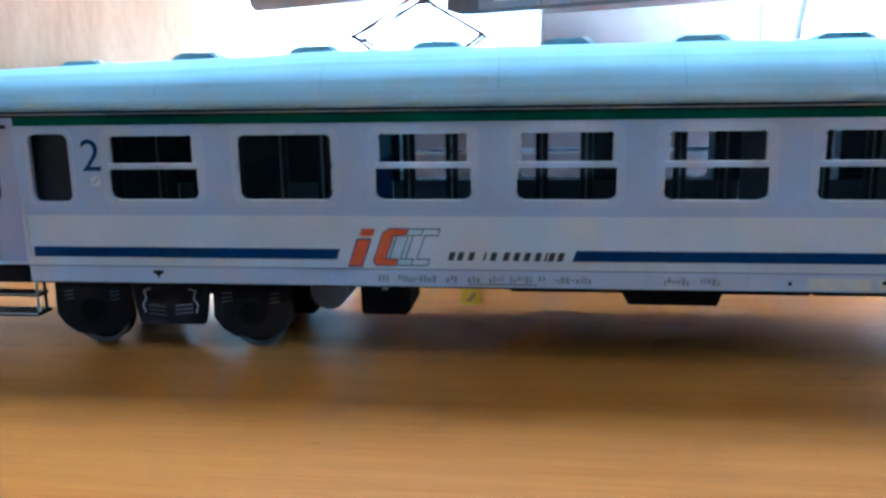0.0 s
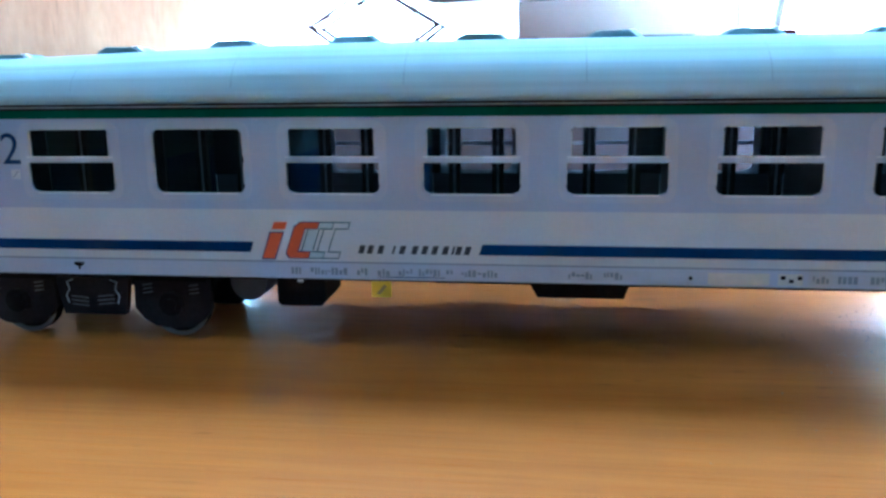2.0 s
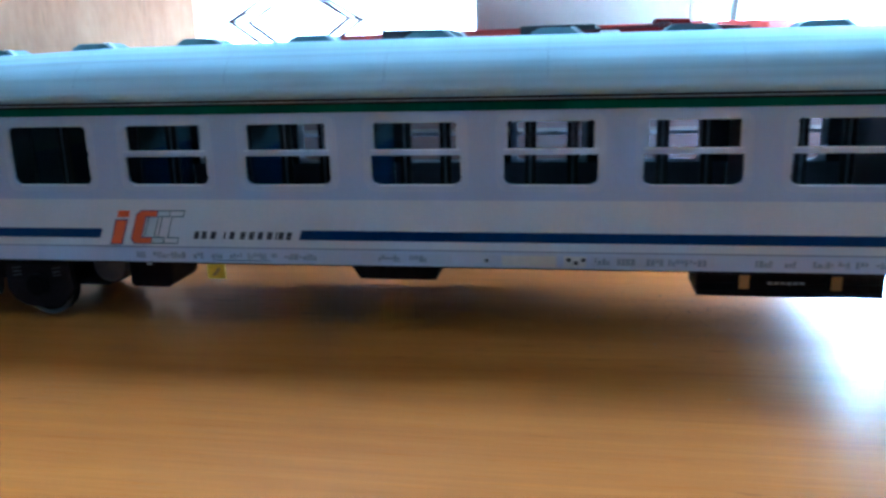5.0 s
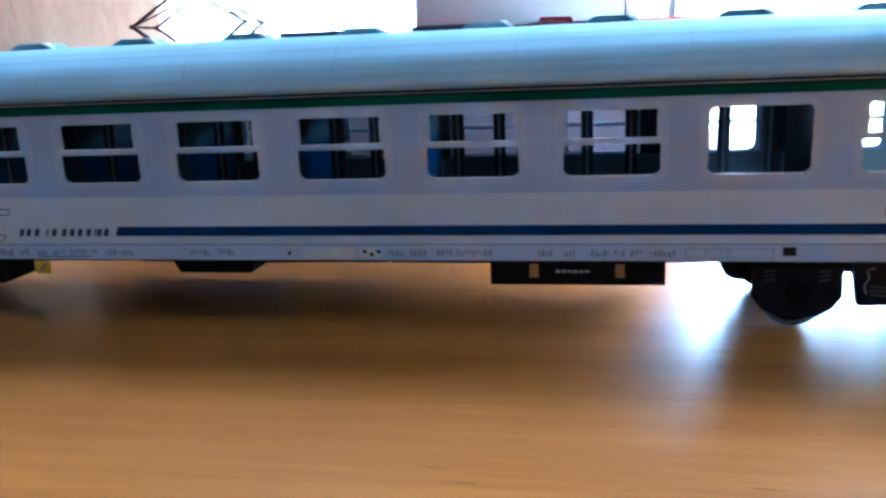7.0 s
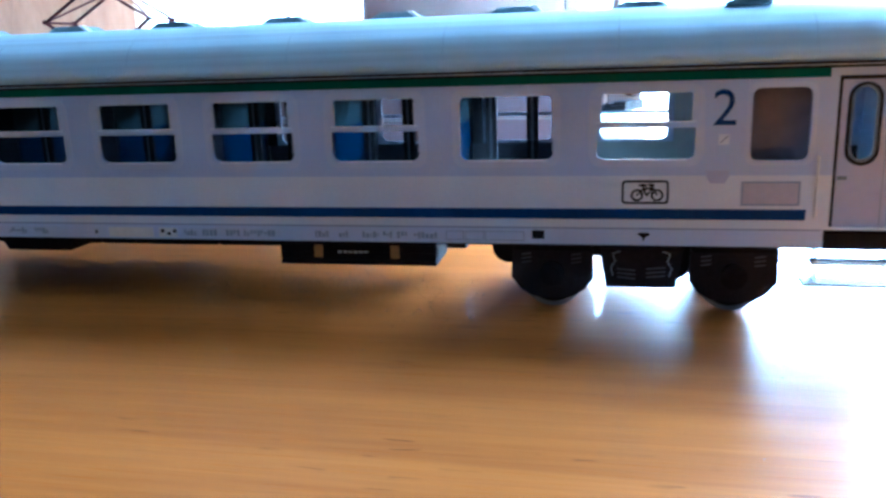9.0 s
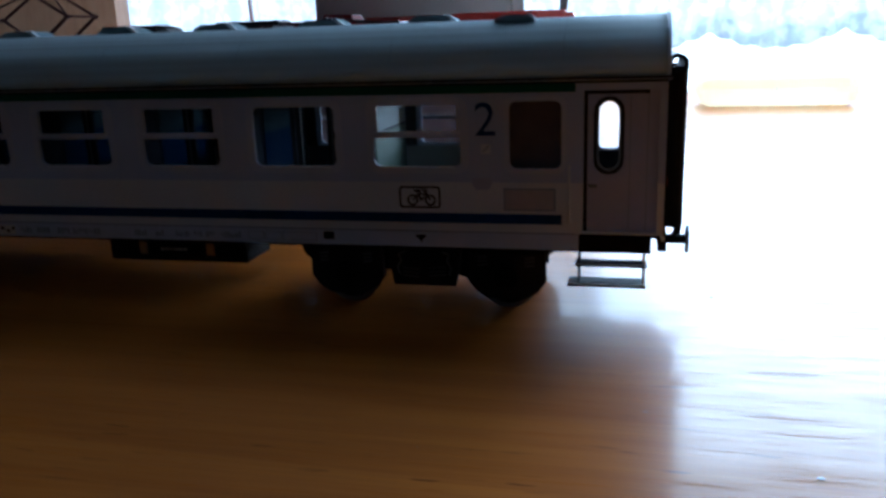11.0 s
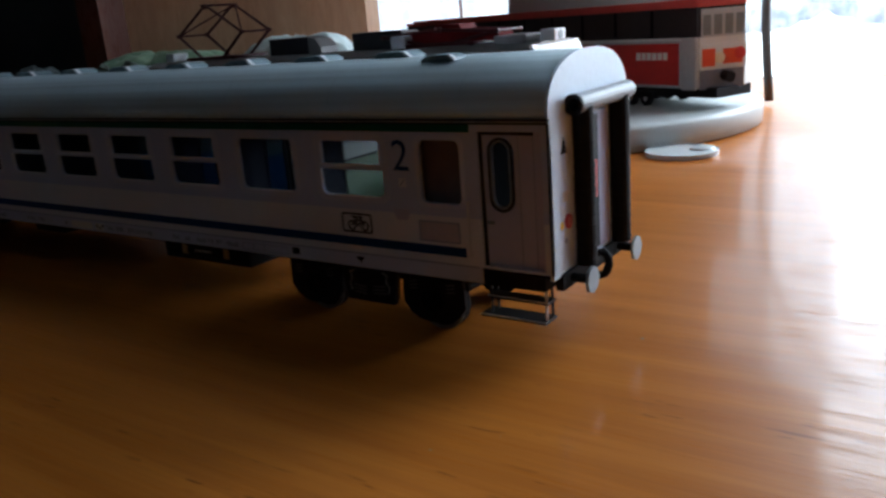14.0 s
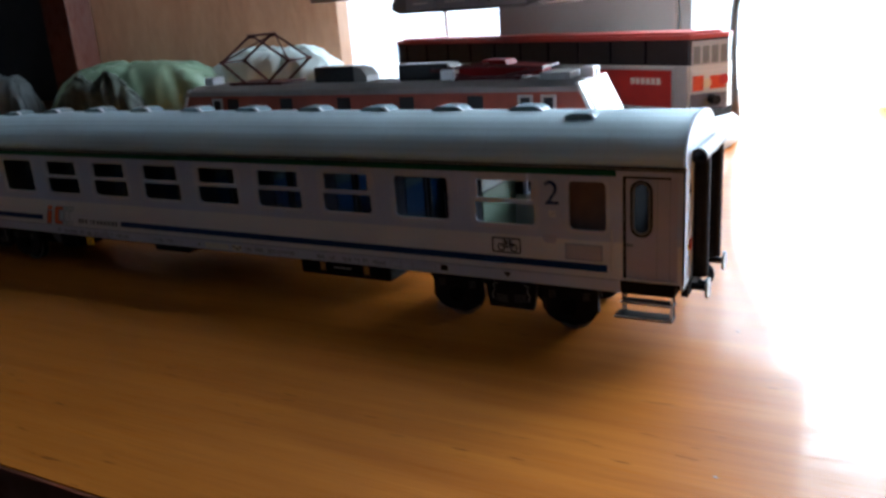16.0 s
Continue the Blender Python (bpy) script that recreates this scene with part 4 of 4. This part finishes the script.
part("roof", prism(B(), [(LY0 - 0.3, 43.5), (LY1 + 0.3, 43.5), (LY1 - 1, 45.6), (LY1 - 6, 47.1), (LY0 + 6, 47.1), (LY0 + 1, 45.6)], 0, LXA + 5, LXB - 6), LOCO_G, loco, "grey arched roof")
part("roof_edge", box(B(), LXA + 5, LXB - 6.2, LY0 - 0.9, LY0 - 0.05, 43.4, 45.2), LOCO_G, loco)
for y in (LY0, LY1):
    s = -1 if y == LY0 else 1
    for x in (-88, -58, -28, 2, 32):
        part("side_window", box(B(), x, x + 6.5, min(y, y + 0.15 * s), max(y, y + 0.15 * s), 36.5, 42.2), DARKGLASS, body)
    for x in (52.5, 61.5, -97):
        f = part("cab_window", box(B(), x, x + 6.0, min(y, y + 0.2 * s), max(y, y + 0.2 * s), 35.6, 42.4), LOCO_C, body)
        part("cab_pane", box(B(), x + 1.2, x + 4.8, min(y, y + 0.3 * s), max(y, y + 0.3 * s), 36.6, 41.4), DARKGLASS, f)
    part("lower_side", box(B(), LXA + 1, LXB - 1, min(y, y + 0.1 * s), max(y, y + 0.1 * s), 12.2, 30.4), LOCO_P, body, "rose-grey printed lower side")
    part("side_line", box(B(), LXA + 2, LXB - 2, min(y, y + 0.16 * s), max(y, y + 0.16 * s), 23.2, 24.2), LOCO_G, body)
    part("side_line", box(B(), LXA + 2, LXB - 2, min(y, y + 0.12 * s), max(y, y + 0.12 * s), 30.4, 31.2), LOCO_G, body)
# sloping white cab fronts
for x, s in ((LXB, 1), (LXA, -1)):
    fr = part("cab_front", prism(B(), [(x + 0.3 * s, 30), (x + 0.6 * s, 33.2), (x - 6.2 * s, 46.6), (x - 7.4 * s, 46.6), (x - 1.0 * s, 32.5)], 1, LY0 - 0.4, LY1 + 0.4), LOCO_W, loco, "white sloping windscreen surround")
    for y0 in (LY0 + 3, LY0 + 17):
        q = 0.25 * s
        part("windscreen", prism(B(), [(x + 0.1 * s + q, 34.6), (x - 4.2 * s + q, 43.2), (x - 4.6 * s + q, 43.0), (x - 0.3 * s + q, 34.4)], 1, y0, y0 + 12), DARKGLASS, fr)
    hl = part("roof_headlight", box(B(), x - 7.4 * s - 2.6, x - 7.4 * s + 2.6, 122.5, 130.5, 46.8, 50.6, 0.5), LOCO_W, loco, "white card headlight housing")
    part("headlight", rod(B(), (x - 4.9 * s, 126.5, 48.7), (x - 4.5 * s, 126.5, 48.7), 1.4, 12), STEEL, hl)
part("underframe", box(B(), LXA + 2, LXB - 2, LY0 + 3, LY1 - 3, 8.5, 12), CHASSIS, loco)
# unseen low box added to stop light passing under the locomotive
part("light_block_box", box(B(), -42, 18, LY0 + 4, LY1 - 4, 1.6, 8.6, 0.3), CHASSIS, loco, "black box between the bogies")
for xm in (-70, 46):
    bo = part("bogie", box(B(), xm - 27, xm + 27, LY0 + 4, LY1 - 4, 2.2, 9.0), CHASSIS, loco, "black bogie")
    for xw in (xm - 17, xm + 17):
        for y in (LY0 + 3, LY1 - 6):
            part("wheel", rod(B(), (xw, y, 7), (xw, y + 3, 7), 7.0, 20), CHASSIS, bo)
# roof gear
def roof_box(x0, x1, y0, y1, cap):
    r = part("roof_box", box(B(), x0, x1, y0, y1, 46.6, 53.5, 0.4), DARKGLASS, loco, "black roof box with a grey end")
    part("box_end", prism(B(), [(x1, 46.8), (x1 + cap, 46.8), (x1 + cap, 49.5), (x1 + cap * 0.6, 52.4), (x1, 53.3)], 1, y0 + 0.3, y1 - 0.3), LOCO_G, r)


roof_box(-49, -28.5, 124, 134, 6.5)
roof_box(-6, 16.5, 124, 134, 2.5)
part("roof_gear", box(B(), 17.5, 23.5, 116, 124, 47, 51.5, 0.8), LOCO_W, loco, "white roof insulator block")
part("roof_box", box(B(), 59, 70.5, 116, 132, 46.8, 49.6, 0.4), LOCO_G, loco, "grey roof box")


def pantograph(xc, raised):
    p = part("pantograph", box(B(), xc - 15, xc + 15, 117, 135, 47.4, 48.4, 0.2), PANTO, loco, "dark red pantograph")
    for x in (xc - 13, xc + 13):
        for y in (118.5, 133.5):
            part("insulator", rod(B(), (x, y, 46.5), (x, y, 47.6), 1.0, 8), PANTO, p)
    ze, zt = (57.4, 68.2) if raised else (51.2, 52.6)
    we = 19.2 if raised else 23
    for y in (118.6, 133.6):
        for s in (-1, 1):
            part("lower_arm", rod(B(), (xc + 6.5 * s, y, 48.2), (xc + we * s, y, ze), 0.6, 7), PANTO, p)
            part("upper_arm", rod(B(), (xc + we * s, y, ze), (xc + 1.2 * s, y, zt), 0.52, 7), PANTO, p)
            part("joint", rod(B(), (xc + we * s, y - 0.7, ze), (xc + we * s, y + 0.7, ze), 0.8, 8), PANTO, p)
        part("head_joint", box(B(), xc - 1.5, xc + 1.5, y - 0.9, y + 0.9, zt - 0.9, zt + 0.9, 0.3), PANTO, p)
    for s in (-1, 1):
        part("cross_tube", rod(B(), (xc + we * s, 118.6, ze), (xc + we * s, 133.6, ze), 0.42, 7), PANTO, p)
        part("cross_brace", rod(B(), (xc + we * s, 118.6, ze), (xc + 1.2 * s, 133.6, zt), 0.34, 6), PANTO, p)
    part("collector", rod(B(), (xc, 116.5, zt + 0.5), (xc, 135.5, zt + 0.5), 0.5, 8), PANTO, p)


pantograph(-77.0, True)
pantograph(36.0, False)
part("folded_frame", prism(B(), [(22, 48.4), (59, 48.4), (57, 51.6), (44, 52.3), (43, 54.2), (34, 54.4), (33, 52.2), (23, 51.6)], 1, 121, 131), FRAMERED, loco, "dark red folded frame")

# ---- monitor stand with a red tram model on its round base ----
CX, CY = 8.0, 255.0
mon = thing("monitor", (CX, CY, 0), "grey computer monitor on a round plastic stand", "monitor")
n = 64
prof = [(99.0, 0.6), (99.0, 8.9), (98.4, 10.1), (97.0, 10.8), (60.0, 11.0)]
bm = B()
rings = [[bm.verts.new((CX + r * math.cos(2 * math.pi * i / n), CY + r * math.sin(2 * math.pi * i / n), z)) for i in range(n)] for r, z in prof]
for a, b in zip(rings, rings[1:]):
    for i in range(n):
        bm.faces.new((a[i], a[(i + 1) % n], b[(i + 1) % n], b[i]))
bm.faces.new(rings[-1]), bm.faces.new(rings[0][::-1])
base = part("stand_base", bm, PLASTIC, mon, "round pale grey base", smooth=False)
for f in base.data.polygons:
    f.use_smooth = len(f.vertices) == 4
part("base_gap", rod(B(), (CX, CY, 0), (CX, CY, 0.6), 97.5, 48), INK, base)
neck = part("stand_neck", box(B(), -42, 67, 304, 338, 10.5, 190, 2.5), PLASTICD, mon, "grey flat neck")
part("neck_side", box(B(), 67.1, 74, 306, 336, 10.5, 185, 1.5), PLASTICD, neck)
# the screen is turned a little on its stand
turn = Matrix.Rotation(radians(-29), 4, "Z")
pc = Vector((-32.0, 234.0, 0.0))


def turned(bm):
    bmesh.ops.transform(bm, matrix=Matrix.Translation(pc) @ turn, verts=bm.verts[:])
    return bm


scr = part("screen_housing", turned(box(B(), -198, 190, 6, 40, 84, 330, 6)), BEZEL, mon, "silver housing with rounded edges")
part("screen", turned(box(B(), -180, 172, 5.2, 6.3, 104, 312)), SCREEN, scr)
part("screen_bezel", turned(sheet(B(), rounded(-198, 190, 84, 330, 6), [rounded(-180, 172, 104, 312, 1.5)[::-1]], 1, 1.5, 6.2)), BEZEL, scr)
panel = part("control_panel", turned(prism(B(), [(-52, 75.0), (-44, 72.6), (70, 72.6), (80, 75), (80, 84), (-44, 84), (-52, 79)], 1, -12, 12)), BUTTON, mon, "grey control strip with buttons under the screen")
for x0, x1, m in ((-34, -4, GREYCARD), (-3, 36, GREYCARD), (37, 72, GREYCARD)):
    part("button", turned(box(B(), x0, x1, -13.2, -11.9, 74.2, 80.6, 0.5)), m, panel)
part("button_mark", turned(rod(B(), (45, -13.6, 77.4), (45, -13.1, 77.4), 1.2, 12)), INK, panel)
for x0, x1 in ((-26, -11), (6, 24)):
    part("print_bar", turned(box(B(), x0, x1, -13.35, -13.1, 77.0, 78.0)), PALEINK, panel)
part("end_cap", turned(box(B(), 76, 90, -10, 8, 73.6, 81.5, 1.5)), SILLW, panel, "white end cap")
path = [(95.0 - 0.07 * z - 0.0009 * z * z + 0.000022 * z ** 3, 332, z) for z in range(2, 170, 12)]
whole("cable", path_tube(B(), path, 2.3, 10), CABLE, "grey monitor cable hanging down behind the tram", "cable", smooth=True)
path = [(-101 - 0.05 * i * i, 350, 1.5 + i * 16.0) for i in range(11)]
whole("power_cord", path_tube(B(), path, 1.7, 8), SILLW, "thin pale cord rising behind the monitor", "cord", smooth=True)

# small flat disc beside the base
sd = thing("flat_disc", (96, 187.5, 0), "small flat silver disc lying on the desk", "disc")
bm = B()
rod(bm, (96, 187.5, 0.02), (96, 187.5, 1.5), 13.3, 40)
part("disc_body", bm, SILVER, sd)
part("disc_rim", sheet(B(), [(96 + 13.5 * math.cos(i * math.pi / 20), 187.5 + 13.5 * math.sin(i * math.pi / 20)) for i in range(40)], [[(96 + 12.6 * math.cos(i * math.pi / 20), 187.5 + 12.6 * math.sin(i * math.pi / 20)) for i in range(40)][::-1]], 2, 0.5, 1.8), SILVER, sd)

bm = B()
rod(bm, (102.5, 191.5, 1.2), (102.5, 191.5, 2.2), 5.2, 24, 4.2)
rod(bm, (102.5, 191.5, 2.2), (102.5, 191.5, 2.9), 4.2, 24, 1.6)
part("disc_knob", bm, SILVER, sd, "low rounded knob")

# red tram
tram = thing("tram_model", (84, 235, 11), "red and grey paper model tram on the stand base", "model tram")
tram.location, tram.rotation_euler = Vector((76.5, 236, 11)) * MM, (0, 0, radians(-23.0))   # stands at an angle to the coach
TX0, TX1, TY0, TY1 = -137.0, 96.5, 235.0, 263.0
RA, RB = Vector((97.5, 235.6)), Vector((105.0, 255.0))          # the slanted rear face
outline = [(TX0, TY0), (TX1, TY0), tuple(RA), tuple(RB), (103, TY1 - 2), (98, TY1), (TX0, TY1), (TX0 - 7, 256), (TX0 - 7, 242)]
lower = part("tram_body", prism(B(), outline, 2, 19.6, 40.5), TRAM_W, tram, "red and pale body")
part("window_band", prism(B(), [(-16 + (x + 16) * 0.997, 249 + (y - 249) * 0.985) for x, y in outline], 2, 40.5, 52.6), DARKGLASS, tram, "dark window band")
part("tram_roof", prism(B(), [(x, y) for x, y in outline], 2, 52.5, 54.6), TRAM_RR, tram, "faded red roof")
part("roof_crown", prism(B(), [(-16 + (x + 16) * 0.97, 249 + (y - 249) * 0.8) for x, y in outline], 2, 54.6, 55.8), TRAM_RR, tram)
for x0, x1 in ((-132, -106), (-104, -82), (-80, -43), (-41, -3), (-1, 38), (40, 88)):
    pn = part("side_panel", box(B(), x0, x1, TY0 - 0.7, TY0 + 0.1, 20.6, 38.6, 0.2), TRAM_R, lower, "red advertising panel")
    part("panel_frame", sheet(B(), [(x0 - 0.8, 19.8), (x1 + 0.8, 19.8), (x1 + 0.8, 39.4), (x0 - 0.8, 39.4)], [[(x0 + 0.2, 20.8), (x0 + 0.2, 38.4), (x1 - 0.2, 38.4), (x1 - 0.2, 20.8)]], 1, TY0 - 0.9, TY0 - 0.05), TRAM_G, pn)
    if x0 == 40:
        for i in range(6):
            part("print_bar", box(B(), 63.5 + 3.1 * i, 65.9 + 3.1 * i, TY0 - 0.85, TY0 - 0.65, 31.4, 34.6), PALEINK, pn)
part("corner_post", box(B(), 89.2, 96.6, TY0 - 1.1, TY0 + 0.6, 19.0, 40.4, 0.3), TRAM_G, lower)
for x in (-126, -104, -82, -60, -38, -16, 6, 28, 50, 72):
    part("window_post", box(B(), x - 0.6, x + 0.6, TY0 - 0.15, TY0 + 0.4, 41, 52.2), DARKPOST, tram)
# rear end: pale windows, lamp panel and coupler on the slanted face
rd = (RB - RA).normalized()
rn = Vector((rd.y, -rd.x))


def rear(name, k0, k1, z0, z1, out, material, label="", under=None):
    """A flat piece on the rear face, from k0 to k1 of its width."""
    p, q = RA.lerp(RB, k0), RA.lerp(RB, k1)
    return part(name, prism(B(), [tuple(p), tuple(q), tuple(q + rn * out), tuple(p + rn * out)], 2, z0, z1), material, under or lower, label)


def rear_disc(name, k, z, r, out, material, under):
    p = RA.lerp(RB, k)
    return part(name, rod(B(), (p.x, p.y, z), (p.x + rn.x * out, p.y + rn.y * out, z), r, 14), material, under)


rear("rear_window", 0.02, 0.98, 40.3, 51.6, 0.3, TRAM_G, "grey rear window surround")
for k in (0.06, 0.30, 0.54, 0.78):
    rear("rear_pane", k, k + 0.17, 41.2, 49.2, 0.45, REARPANE)
panel_r = rear("lamp_panel", 0.0, 1.0, 27.2, 37.6, 0.5, TRAM_W, "white lamp panel")
rear("lamp_block", 0.04, 0.32, 28.4, 35.6, 0.8, ORANGEL, "orange-red lamp block", panel_r)
rear("lamp_block", 0.50, 0.92, 29.0, 35.2, 0.8, ORANGEL, "orange-red lamp block", panel_r)
rear_disc("lamp_lens", 0.42, 31.8, 2.3, 1.0, PLATECREAM, panel_r)
rear_disc("lamp_lens", 0.86, 33.0, 2.5, 1.1, REDINK, panel_r)
rear("rear_skirt", 0.0, 0.95, 19.0, 27.0, 0.8, PLATE, "dark grey rear skirt")
p = RA.lerp(RB, 0.55)
part("coupler", rod(B(), (p.x - 1, p.y, 24.6), (p.x + 4.5, p.y - 1.5, 23.8), 2.4, 10), CHASSIS, tram, "black coupler")
part("underframe", box(B(), TX0 + 2, TX1 + 8, TY0 + 3, TY1 - 3, 15.6, 19.8), CHASSIS, tram)
for xb in (-52, 58):
    bo = part("bogie", box(B(), xb - 14, xb + 14, TY0 + 1.8, TY1 - 1.8, 14.2, 17.5), CHASSIS, tram)
    for xw in (xb - 9, xb, xb + 9):
        for y in (TY0 + 1.0, TY1 - 3.0):
            wh = part("wheel", rod(B(), (xw, y, 14.3), (xw, y + 2, 14.3), 3.3, 16), CHASSIS, bo)
            part("hub", rod(B(), (xw, y - 0.25, 14.3), (xw, y + 0.1, 14.3), 1.0, 10), EDGE, wh)

# ---- things at the back of the desk ----
cab = thing("cabinet", (-620, 470, 0), "orange-brown veneered cabinet with an open dark bay", "cabinet")
part("front_board", prism(B(), [(-487, 372), (-276, 466), (-276, 484), (-487, 390)], 2, 0.1, 900), CABINET, cab, "orange-brown veneered board")
part("side_board", box(B(), -521, -487.2, 345, 470, 0.1, 900), DARKWOOD, cab, "dark red-brown upright board")
# near-black sheet stands in for the dark inside of the bay
part("bay_dark_back", box(B(), -1150, -521, 470, 485, 0.1, 900), DARKGLASS, cab)
part("bay_side", box(B(), -1170, -1150, 330, 485, 0.1, 900), DARKWOOD, cab)
part("top_board", box(B(), -1170, -266, 330, 487, 900, 918), CABINET, cab)
part("shelf", box(B(), -1150, -521.2, 350, 469, 180, 196), DARKWOOD, cab)


def lump(name, cx, cy, lx, ly, h, seed, material, label, category, turn_by=0.0, amp=1.0):
    bm = B()
    ca, sa = math.cos(radians(turn_by)), math.sin(radians(turn_by))
    nx, ny = 60, 26
    g = []
    for i in range(nx + 1):
        row = []
        for j in range(ny + 1):
            u, v = 2 * i / nx - 1, 2 * j / ny - 1
            e = max(0.0, 1 - abs(u) ** 3.2) * max(0.0, 1 - abs(v) ** 3.2)
            q = Vector((u * 3.2 + seed, v * 1.6, seed * 0.7))
            w = 0.80 + 0.26 * amp * noise.noise(q * 0.8) + 0.06 * (0.5 - abs(noise.noise(q * 2.0 + Vector((3, 1, 0))))) * 2 - 0.03 + 0.012 * noise.noise(q * 6.1)
            du, dv = lx * u + 4 * noise.noise(q * 2), ly * v + 4 * noise.noise(q * 2 + Vector((9, 0, 0)))
            row.append(bm.verts.new((cx + ca * du - sa * dv, cy + sa * du + ca * dv, 0.05 + h * e ** 0.45 * max(0.08, w))))
        g.append(row)
    for i in range(nx):
        for j in range(ny):
            bm.faces.new((g[i][j], g[i + 1][j], g[i + 1][j + 1], g[i][j + 1]))
    edge = [g[i][0] for i in range(nx + 1)] + [g[nx][j] for j in range(1, ny + 1)] + [g[i][ny] for i in range(nx - 1, -1, -1)] + [g[0][j] for j in range(ny - 1, 0, -1)]
    bm.faces.new(edge[::-1])
    return whole(name, bm, material, label, category, smooth=True)


lump("plastic_bag", -416, 352, 84, 22, 59, 2.0, BAG, "long crumpled pale green plastic bag on the desk", "bag", turn_by=20, amp=0.25)
lump("white_bag", -300, 402, 74, 26, 64, 5.3, BAGP, "smooth whitish plastic bag beside the cabinet", "bag", amp=0.3)
lump("dark_cloth", -422, 309, 42, 9, 48, 7.0, BAGD, "crumpled dark green cloth with pale patches", "cloth", turn_by=12, amp=0.8)
lump("white_cloth", -578, 326, 42, 16, 50, 11.0, BAGW, "crumpled whitish cloth on the desk", "cloth", amp=0.4)

# lace curtain before the window, with soft folds and an embroidered hem
curtain = thing("lace_curtain", (160, 506, 30), "bluish white lace curtain with a scalloped hem", "curtain")


def fold(x):
    i = (x + 400) / 2.8
    return 506 + 3.0 * math.sin(i * 0.5) + 1.4 * math.sin(i * 1.27)


def hem(x):
    return 1.0 if x < -60 else 42 - 12 * abs(math.sin(math.pi * x / 92)) - 2.5 * abs(math.sin(math.pi * x / 15.3))


def strip(zs, dy=0.0):
    bm = B()
    cols = [[bm.verts.new((x, fold(x) + dy, z)) for z in zs(x)] for x in (-400 + i * 2.8 for i in range(400))]
    for a, b in zip(cols, cols[1:]):
        for k in range(len(a) - 1):
            bm.faces.new((a[k], b[k], b[k + 1], a[k + 1]))
    return bm


part("curtain_cloth", strip(lambda x: (hem(x), 160, 320, 640, 1230)), LACE, curtain, smooth=True)
part("curtain_hem", strip(lambda x: (max(hem(x), 30) - 0.4, max(hem(x), 30) + 5 + 9 * abs(math.sin(math.pi * (x + 20) / 47)) + 2 * abs(math.sin(x / 3.1))), -1.2), LACEHEM, curtain, "denser embroidered hem", smooth=True)

# low cream box by the window
sp = thing("cream_box", (215, 385, 0), "low cream-coloured box with rounded edges on the desk", "box")
part("box_body", box(B(), 167, 256, 366, 410, 0.05, 18, 7.5), SPONGE, sp)
part("box_mark", box(B(), 209.5, 211.2, 365.7, 366.3, 9.0, 11.6), PALEINK, sp)

# window frame
wf = thing("window_1", (450, 560, 0), "white framed wide window", "window")
tagged(wf, kind="structure")
part("window_frame", sheet(B(), [(WX0, WZ0), (WX1, WZ0), (WX1, WZ1), (WX0, WZ1)], [[(WX0 + 30, WZ0 + 8), (WX0 + 30, WZ1 - 40), (WX1 - 30, WZ1 - 40), (WX1 - 30, WZ0 + 8)]], 1, WY + 40, WY + 66), SILLW, wf)

# dust and crumbs on the desk
rnd = random.Random(5)
bm = B()
for i in range(520):
    if i < 450:
        x, y = rnd.gauss(42, 19), rnd.gauss(12, 11)
    else:
        x, y = rnd.uniform(-120, 300), rnd.uniform(-85, 120)
    r = rnd.uniform(0.05, 0.12) * (1.5 if rnd.random() < 0.08 else 1)
    if y < -88:
        continue
    a = rnd.uniform(0, 6.28)
    vs = [bm.verts.new((x + r * rnd.uniform(0.6, 1.5) * math.cos(a + q), y + r * rnd.uniform(0.5, 1) * math.sin(a + q), 0.03 + rnd.uniform(0, 0.16))) for q in (0, 1.6, 3.1, 4.7)]
    bm.faces.new(vs)
    top = bm.verts.new((x, y, 0.32))
    for k in range(4):
        bm.faces.new((vs[k], vs[(k + 1) % 4], top))
whole("dust", bm, DUST, "pale dust and crumbs scattered on the desk", "dust", "stuff")
for x, y, r in ((145.2, 14.5, 0.3), (151.2, -46.2, 0.3), (163, -50, 0.22), (139, -60, 0.2), (133, -33, 0.16), (147, -58, 0.22)):
    bm = B()
    bmesh.ops.create_icosphere(bm, subdivisions=1, radius=r)
    for v in bm.verts:
        v.co = Vector((x + v.co.x * 1.5, y + v.co.y, 0.01 + r * 0.25 + v.co.z * 0.25))
    whole("crumb", bm, DUST, "tiny pale crumb on the desk", "crumb", group="crumbs on the desk")
